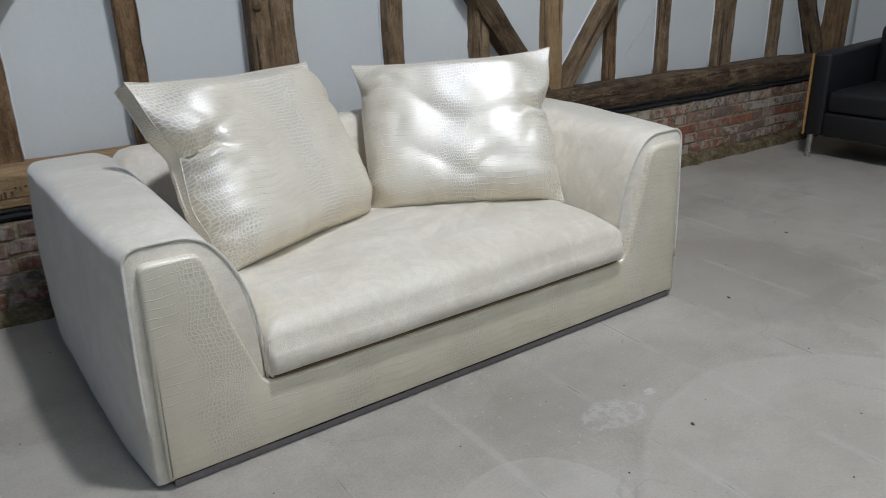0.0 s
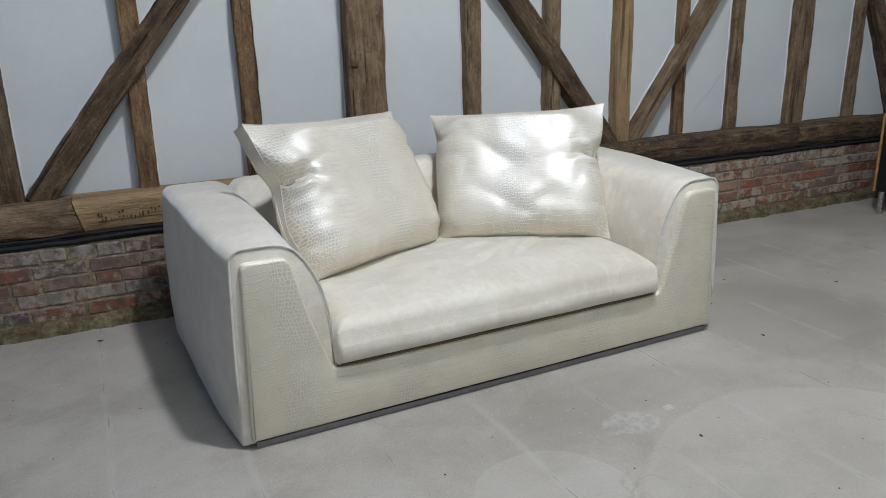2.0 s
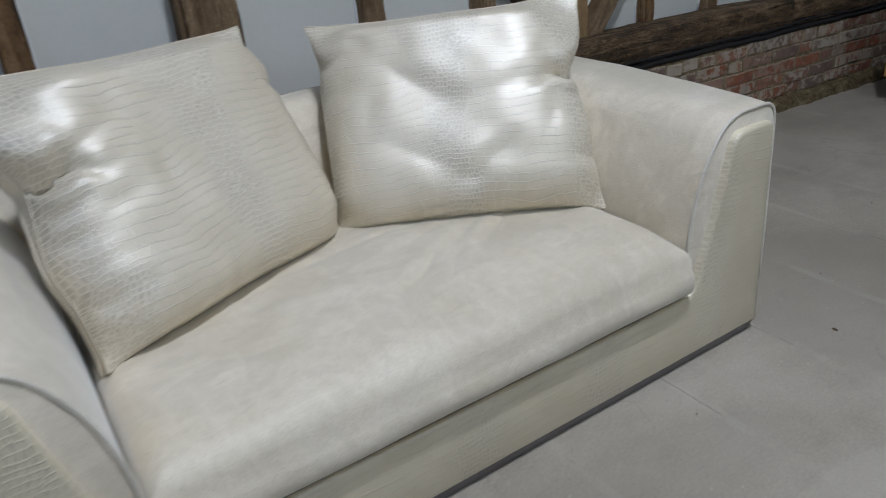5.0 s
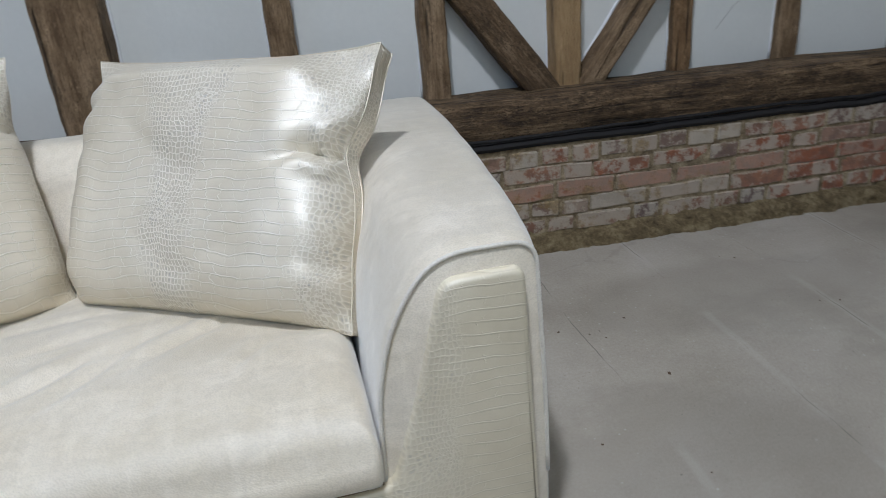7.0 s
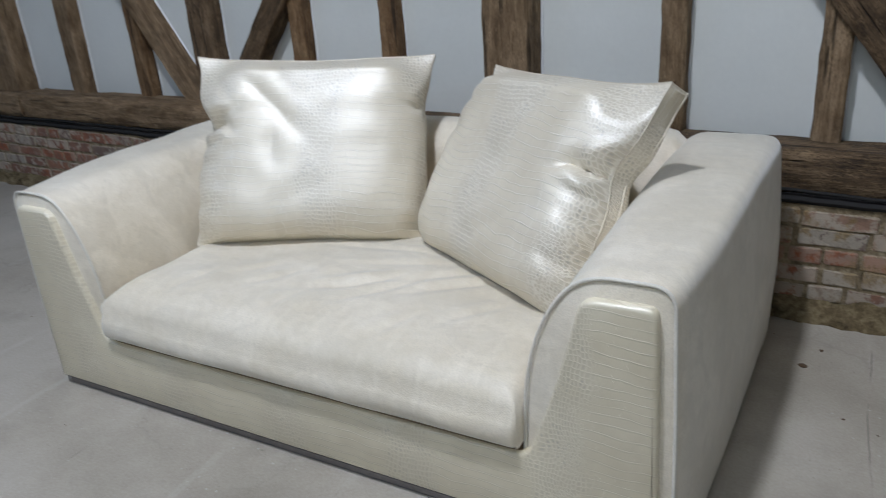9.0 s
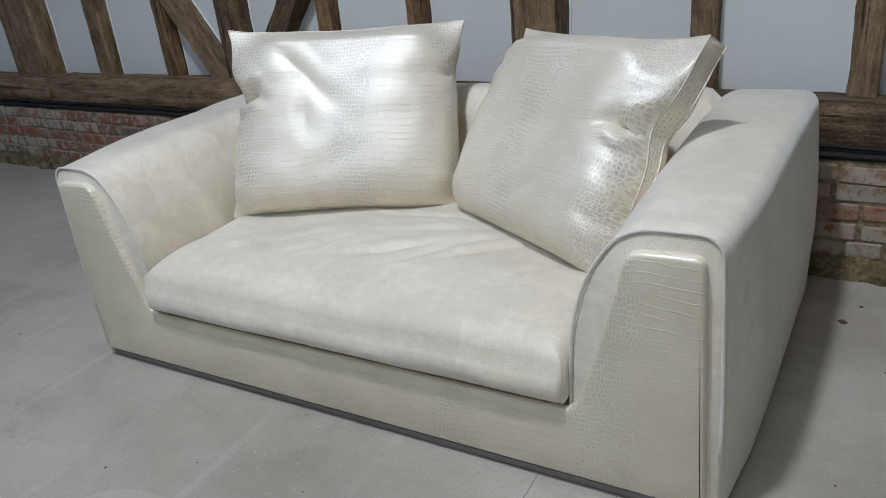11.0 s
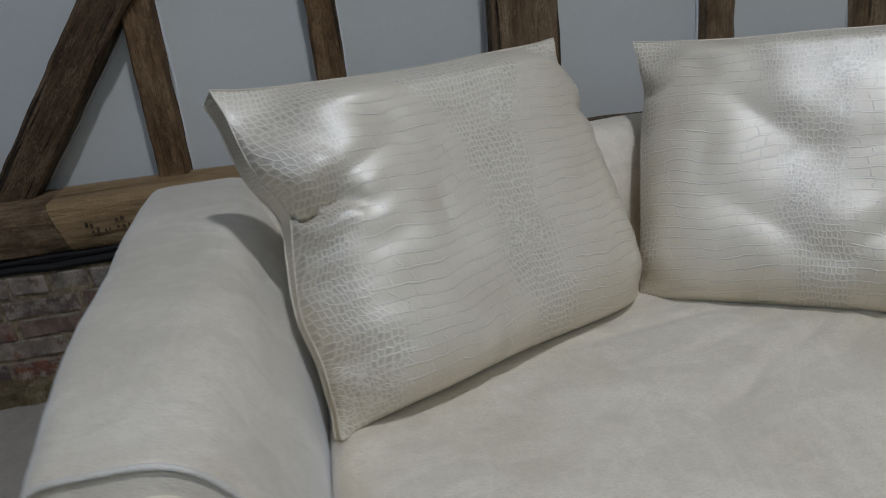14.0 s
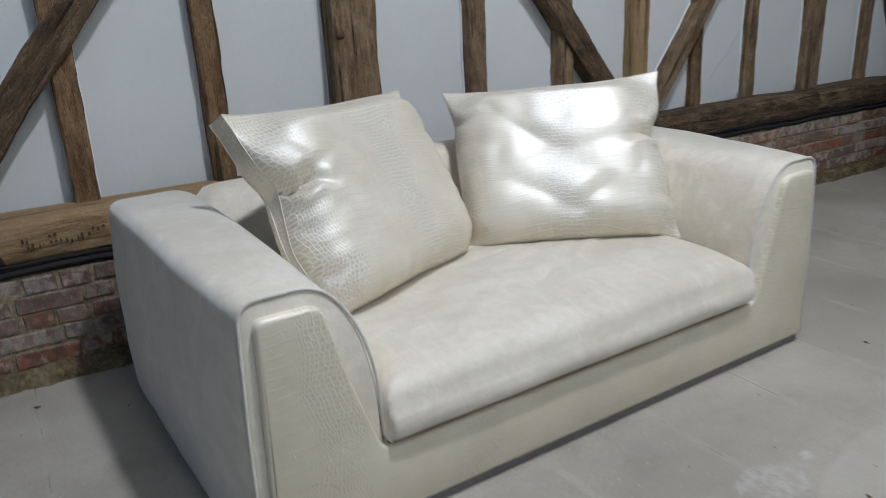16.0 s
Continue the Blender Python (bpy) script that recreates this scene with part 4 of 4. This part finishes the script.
# ---- the loose cushions ----
def pillow(corners, thick, dents, seed, label, shift, pinch):
    """A boxed cushion: corners bottom-left, bottom-right, top-left, top-right of its middle sheet;
    dents (u, v, size u, size v, turn, depth); pinch (side, height, depth, reach) for each fold at a side."""
    bl, br, tl, tr = (Vector(c) for c in corners)
    origin = (bl + br) / 2
    across, up = ((br - bl) + (tr - tl)) / 2, ((tl - bl) + (tr - br)) / 2
    n = across.cross(up).normalized()
    if n.y > 0:
        n = -n
    W, H = across.length, up.length
    outer = pinch[0][0]
    nu, nv = 112, 88
    bm = bmesh.new()
    uv = bm.loops.layers.uv.new("UVMap")

    def sheet(u, v):
        a, b = (u + 1) / 2, (v + 1) / 2
        p = (bl * (1 - a) + br * a) * (1 - b) + (tl * (1 - a) + tr * a) * b
        # the seams draw in between the pointed corners, most where a side is pinched
        draw = 0.014 * (1 - v * v) + 0.004 * math.sin(v * 7 + seed) * (1 - v * v) - 0.030 * max(0.0, -v) * (1 - v * v)
        for side, at, deep, reach in pinch:
            if u * side > 0:
                draw += 1.5 * deep * math.exp(-((v - at - 0.04) / 0.19) ** 2)
        point = math.exp(-(((1 - abs(u)) * W / 2) ** 2 + ((1 - abs(v)) * H / 2) ** 2) / 0.030 ** 2)
        p = p + (across / W * math.copysign(0.010, u) + up / H * math.copysign(0.004, v)) * point
        p = p + n * 0.020 * noise.noise(Vector((seed, v * 2.6, 1.0))) * max(0.0, u * outer) ** 4 * (1 - v * v)
        sag = 0.028 * (1 - u * u) + 0.006 * math.sin(u * 6 + seed) * (1 - u * u)
        return p - across * 0.5 * u * abs(u) * draw - up * 0.5 * v * abs(v) * sag

    def slope(far, wide):
        return 1 - max(0.0, 1 - far / wide) ** 1.35

    def half(u, v, side):
        au, av = abs(u), abs(v)
        # a flat face that rounds off at the sides and falls away in a broad bevel at the top
        full = math.sqrt(max(0.0, 1 - au ** 5.5)) * (slope(1 - v, 0.26) if v > 0 else math.sqrt(max(0.0, 1 - av ** 7)))
        # flat ears at the corners
        far = math.hypot((1 - au) * W / 2, (1 - av) * H / 2)
        ear = math.exp(-(far / (0.118 if u * outer > 0 else 0.105)) ** 4) if v > 0 else math.exp(-(far / 0.060) ** 2)
        full *= 1 - (0.80 if u * outer > 0 and v > 0 else 0.72) * ear
        # above the fold at the outer side the cover lies slack
        slack = min(1.0, max(0.0, (v - 0.10) / 0.18))
        full *= 1 - 0.14 * math.exp(-((1 - u * outer) / (0.22 + 0.22 * max(0.0, v))) ** 4) * slack * slack * (3 - 2 * slack)
        belly = (1 - 0.10 * v) * (0.91 + 0.09 * (1 - (u * u + v * v) / 2))
        rim = 0.008 + 0.024 * max(0.0, u * outer) ** 3 * min(1.0, max(0.3, 0.6 + v))
        h = rim + (thick / 2 - rim) * full * belly * (1.0 if side > 0 else 0.62)
        wr = 0.008 * noise.noise(Vector((u * 1.7 + seed, v * 1.6, side * 3.0))) + 0.0035 * noise.noise(Vector((u * 4.6, v * 4.1 + seed, side)))
        h += wr * min(1.0, full * 1.5)
        if side > 0:
            for cu, cv, su, sv, turn, deep in dents:
                du, dv = u - cu, v - cv
                a, b = du * math.cos(turn) + dv * math.sin(turn), -du * math.sin(turn) + dv * math.cos(turn)
                h -= 0.30 * deep * math.exp(-(a / su) ** 2 - abs(b / (1.2 * sv)) ** 1.3) * min(1.0, full * 1.4)
                h += 0.10 * deep * math.exp(-(a / su) ** 2 - ((b - 2.6 * sv) / (1.5 * sv)) ** 2) * min(1.0, full * 1.4)
            for way, at, deep, reach in pinch:
                far = 1 - way * u
                b = v - at + 0.18 * far + 0.03 * math.sin(far * 21.0)
                hold = math.exp(-(far / reach) ** 2) * min(1.0, full * 2.0)
                h -= 1.30 * deep * math.exp(-abs(b / 0.034) ** 1.1) * hold
                h += 0.42 * deep * (math.exp(-((b - 0.17) / 0.10) ** 2) + 0.75 * math.exp(-((b + 0.11) / 0.06) ** 2)) * hold
        # the outer side is crushed into folds against the arm
        crush = math.exp(-((1 - u * outer) / 0.26) ** 2) * math.exp(-((v - 0.15) / 0.55) ** 2)
        fold = 1 - 2.2 * abs(noise.noise(Vector((u * 2.2 + v * 1.2 + seed, v * 3.6 - u * 1.5, side * 2.0))))
        h += 0.004 * crush * fold * min(1.0, full * 2.5 + 0.25)
        # gathers that run in from the seams
        t = u if av > au else v
        near = max(0.0, (max(au, av) - 0.62) / 0.38)
        h += 0.0045 * (0.5 + noise.noise(Vector((t * 3 + seed, side, 0.3 * u)))) * math.sin(t * 23 + seed * 2 + 3.0 * math.sin(t * 4 + seed)) * near * full
        return h

    def axis(i, m):
        return math.sin((2 * i / m - 1) * math.pi / 2)

    made = []
    for side in (1, -1):
        rows = []
        for j in range(nv + 1):
            row = []
            for i in range(nu + 1):
                u, v = axis(i, nu), axis(j, nv)
                row.append((bm.verts.new(sheet(u, v) + n * side * half(u, v, side) - origin), u, v))
            rows.append(row)
        for j in range(nv):
            for i in range(nu):
                q = (rows[j][i], rows[j][i + 1], rows[j + 1][i + 1], rows[j + 1][i])
                f = bm.faces.new([v[0] for v in q])
                for lp, (_, u, v) in zip(f.loops, q):
                    lp[uv].uv = (u * W / 2 + shift, v * H / 2 + side * 2.0)
        made.append(rows)

    def rim_of(rows):
        return [rows[0][i] for i in range(nu + 1)] + [rows[j][nu] for j in range(1, nv + 1)] + [rows[nv][i] for i in range(nu - 1, -1, -1)] + [rows[j][0] for j in range(nv - 1, 0, -1)]

    f_rim, b_rim = rim_of(made[0]), rim_of(made[1])
    run = 0.0
    for k in range(len(f_rim)):
        a, b, c, d = f_rim[k][0], f_rim[(k + 1) % len(f_rim)][0], b_rim[(k + 1) % len(b_rim)][0], b_rim[k][0]
        step = (b.co - a.co).length
        f = bm.faces.new((a, b, c, d))
        for lp, (x, y) in zip(f.loops, ((run, 0.06), (run + step, 0.06), (run + step, 0), (run, 0))):
            lp[uv].uv = (x, y + 5.0)
        run += step
    line = [v[0].co.copy() for v in f_rim][::2]
    back_line = [v[0].co.copy() for v in b_rim][::2]
    ob = new("throw_cushion", mesh_of(bm, "throw_cushion", CROC, True))
    ob.data.set_sharp_from_angle(angle=radians(70))
    ob.matrix_world = Matrix.Translation(origin)
    tagged(ob, label, "cushion", "loose cushions on the sofa")
    for pts in (line, back_line):
        part("piping", tube(pts, 0.0022, 6, closed=True), CROC, ob, "thin leather piping", smooth=True)
    return ob


pillow(((0.733, 2.170, 0.388), (1.417, 2.488, 0.358), (0.598, 2.468, 0.948), (1.330, 2.790, 0.920)), 0.30,
       ((-0.74, 0.30, 0.28, 0.045, 0.38, 0.045), (-0.34, 0.44, 0.32, 0.050, -0.90, 0.038), (-0.28, -0.02, 0.20, 0.050, 1.57, 0.026), (-0.62, -0.10, 0.26, 0.070, 0.30, 0.014), (-0.78, 0.66, 0.05, 0.20, 0.5, 0.018),
        (0.90, 0.60, 0.12, 0.060, 0.2, 0.024), (0.93, 0.15, 0.12, 0.060, 0.0, 0.022), (0.05, -0.52, 0.30, 0.080, 0.55, 0.010), (-0.78, -0.72, 0.20, 0.060, 0.7, 0.020), (0.35, 0.62, 0.30, 0.080, 0.3, 0.010)),
       1.3, "pearly cream crocodile-embossed leather cushion slumped against the armrest", -0.045, ((-1, 0.22, 0.062, 0.25), (1, 0.42, 0.026, 0.15), (-1, 0.02, 0.016, 0.13), (-1, -0.14, 0.012, 0.12), (-1, -0.60, 0.012, 0.16)))
pillow(((1.430, 2.488, 0.352), (2.052, 2.090, 0.378), (1.566, 2.822, 0.880), (2.228, 2.390, 0.912)), 0.30,
       ((-0.30, 0.24, 0.26, 0.070, -0.73, 0.026), (-0.06, 0.02, 0.15, 0.110, 0.5, 0.040), (-0.30, -0.46, 0.30, 0.070, -0.60, 0.022), (0.26, -0.52, 0.22, 0.060, 0.75, 0.026), (0.06, -0.70, 0.11, 0.100, 0.0, 0.044),
        (0.34, 0.06, 0.30, 0.080, 0.25, 0.018), (0.88, 0.45, 0.16, 0.060, 0.3, 0.034), (0.80, 0.70, 0.05, 0.20, -0.3, 0.018), (-0.66, 0.66, 0.14, 0.060, -0.8, 0.018), (-0.90, 0.22, 0.14, 0.060, 0.0, 0.026), (0.70, -0.24, 0.20, 0.060, 1.2, 0.016), (-0.62, -0.05, 0.20, 0.060, 1.3, 0.014)),
       4.7, "pearly cream crocodile-embossed leather cushion, creased in the middle", 0.02, ((1, 0.20, 0.062, 0.25), (-1, 0.55, 0.020, 0.16), (1, 0.00, 0.016, 0.13), (1, -0.17, 0.012, 0.12), (1, -0.55, 0.012, 0.16)))


# ---- the black armchair by the far end of the wall ----
def armchair():
    ob = thing("armchair", pose(4.725, 2.195, 0, 0, 0, -90 + 1.5), "black leather armchair with wooden edging on steel legs", "armchair")
    w, d = 0.42, 0.80
    for s in (-1, 1):
        bm = box((s * w - 0.055, 0.0, 0.15), (s * w + 0.055, d, 0.665), 0.02, 3)
        for v in bm.verts:
            if v.co.z > 0.5:
                v.co.z += 0.03 * v.co.y / d
        a = part("armrest", bm, BLACK_LEATHER, ob, smooth=True)
        edge = s * (w + 0.057)
        part("edging", box((edge - 0.006, -0.006, 0.15), (edge + 0.006, 0.006, 0.66), 0.002), TRIM_WOOD, a, "varnished wooden edging")
        for y in (0.03, d - 0.06):
            leg = bmesh.new()
            bmesh.ops.create_cone(leg, cap_ends=True, segments=20, radius1=0.019, radius2=0.019, depth=0.15, matrix=Matrix.Translation((s * (w + 0.02), y, 0.075)))
            part("leg", leg, STEEL, ob, "round steel leg", smooth=False)
    part("seat_base", box((-w + 0.05, 0.015, 0.15), (w - 0.05, d, 0.30), 0.015), BLACK_LEATHER, ob, smooth=True)
    part("seat_cushion", box((-w + 0.058, 0.01, 0.302), (w - 0.058, d - 0.2, 0.44), 0.035, 4), BLACK_LEATHER, ob, smooth=True)
    part("backrest", box((-w + 0.058, d - 0.24, 0.36), (w - 0.058, d - 0.02, 0.80), 0.04, 4), BLACK_LEATHER, ob, smooth=True)
    return ob


armchair()

# ---- ceiling lights ----
# fittings for these lamps, all out of view, their look made up
for lx, ly, _ in LAMPS:
    unit = thing("ceiling_light", pose(lx, ly, ROOM_TOP), "unseen round white ceiling light, lit", "ceiling light", group="ceiling lights")
    can = bmesh.new()
    bmesh.ops.create_cone(can, cap_ends=True, segments=32, radius1=0.17, radius2=0.12, depth=0.13, matrix=Matrix.Translation((0, 0, -0.065)))
    part("housing", can, PAINT, unit)
    disc = bmesh.new()
    bmesh.ops.create_cone(disc, cap_ends=True, segments=32, radius1=0.135, radius2=0.135, depth=0.02, matrix=Matrix.Translation((0, 0, -0.145)))
    part("diffuser", disc, LAMP_GLASS.mat, unit)

# made-up housing around the added panel
unit = thing("sheen_panel", pose(PANEL[0], PANEL[1], ROOM_TOP), "unseen white light panel, lit, added for sheen on the cushions", "ceiling light")
part("housing", box((-PANEL[2] / 2 - 0.03, -PANEL[3] / 2 - 0.03, -0.08), (PANEL[2] / 2 + 0.03, PANEL[3] / 2 + 0.03, 0.0), 0.006), PAINT, unit)
part("diffuser", box((-PANEL[2] / 2, -PANEL[3] / 2, -0.088), (PANEL[2] / 2, PANEL[3] / 2, -0.078)), LAMP_GLASS.mat, unit)

# ---- bricks, laid last ----
random.seed(11)
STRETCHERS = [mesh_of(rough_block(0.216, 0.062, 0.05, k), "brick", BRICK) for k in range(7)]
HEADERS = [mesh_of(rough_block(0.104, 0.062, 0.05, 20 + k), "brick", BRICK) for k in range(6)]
for course in range(5):
    z = 0.062 + 0.0675 * course
    x = -2.75 + random.uniform(-0.1, 0.1)
    while x < 5.95:
        long = random.random() < (0.62 if course % 2 else 0.34)
        stock = random.choice(STRETCHERS if long else HEADERS)
        size = 0.214 if long else 0.102
        stretch = random.uniform(0.93, 1.06)
        b = new("brick", stock)
        b.parent = plinth
        b.matrix_basis = Matrix.Translation((x + size * stretch / 2, -0.2052 + random.uniform(-0.0030, 0.0030), z + random.uniform(-0.0045, 0.0045) + 0.005 * math.sin(x * 1.7))) @ Matrix.Rotation(radians(random.uniform(-1.3, 1.3)), 4, "Y") @ Matrix.Diagonal((stretch, 1, random.uniform(0.92, 1.04), 1))
        x += size * stretch + random.uniform(0.008, 0.018)

# a ragged footing of stone and spilled mortar at the foot of the plinth
foot = bmesh.new()
rows = []
steps = 900
for i in range(steps + 1):
    x = -2.9 + 8.85 * i / steps
    row = []
    for y, z in ((-0.196, 0.066), (-0.212, 0.058), (-0.234, 0.050), (-0.248, 0.036), (-0.252, 0.018), (-0.262, -0.004)):
        q = Vector((x * 9, y * 25, z * 25))
        k = noise.noise_vector(q) * 0.017 + noise.noise_vector(q * 2.7) * 0.013 + noise.noise_vector(q * 6.3) * 0.006
        row.append(foot.verts.new((x, y + k.y, z + (k.z if z > 0 else 0))))
    rows.append(row)
for r, s in zip(rows, rows[1:]):
    for k in range(5):
        foot.faces.new((r[k], r[k + 1], s[k + 1], s[k]))
part("footing", foot, FOOTING, north, "ragged footing of stone and mortar", smooth=True)

# crumbs and flakes lying on the floor
random.seed(21)
crumbs = bmesh.new()
SPOTS = [(2.582, 2.747, 0.011), (2.63, 2.86, 0.006), (2.70, 2.50, 0.004), (-0.021, 2.996, 0.009), (2.52, 1.62, 0.007), (1.72, 1.16, 0.006), (3.35, 1.9, 0.006), (2.9, 2.2, 0.005)]
SPOTS += [(random.uniform(-0.6, 3.6), random.uniform(0.6, 3.0), random.uniform(0.0015, 0.0035)) for _ in range(70)]
for cx, cy, r in SPOTS:
    got = bmesh.ops.create_icosphere(crumbs, subdivisions=1, radius=1.0)
    spin = random.uniform(0, 6.28)
    for v in got["verts"]:
        k = 1 + 0.5 * noise.noise(v.co * 2 + Vector((cx, cy, 0)))
        px, py = v.co.x * r * 1.5 * k, v.co.y * r * k
        v.co = Vector((cx + px * math.cos(spin) - py * math.sin(spin), cy + px * math.sin(spin) + py * math.cos(spin), max(0.0, v.co.z * r * 0.35 + r * 0.2)))
debris = new("floor_debris", mesh_of(crumbs, "floor_debris", INK))
tagged(debris, "dark crumbs and flakes scattered on the concrete", "debris", kind="stuff")

# a hairline crack in the plaster by one of the studs
# drawn as a grey cord whose colour stands for the shade in it
crack = [(3.66 + 0.035 * i + 0.006 * math.sin(i * 2.1), 0.020, 0.70 + 0.038 * i + 0.008 * math.sin(i * 1.3)) for i in range(9)]
part("plaster_crack", tube(crack, 0.0007, 5), CRACK, north, "hairline crack in the plaster")
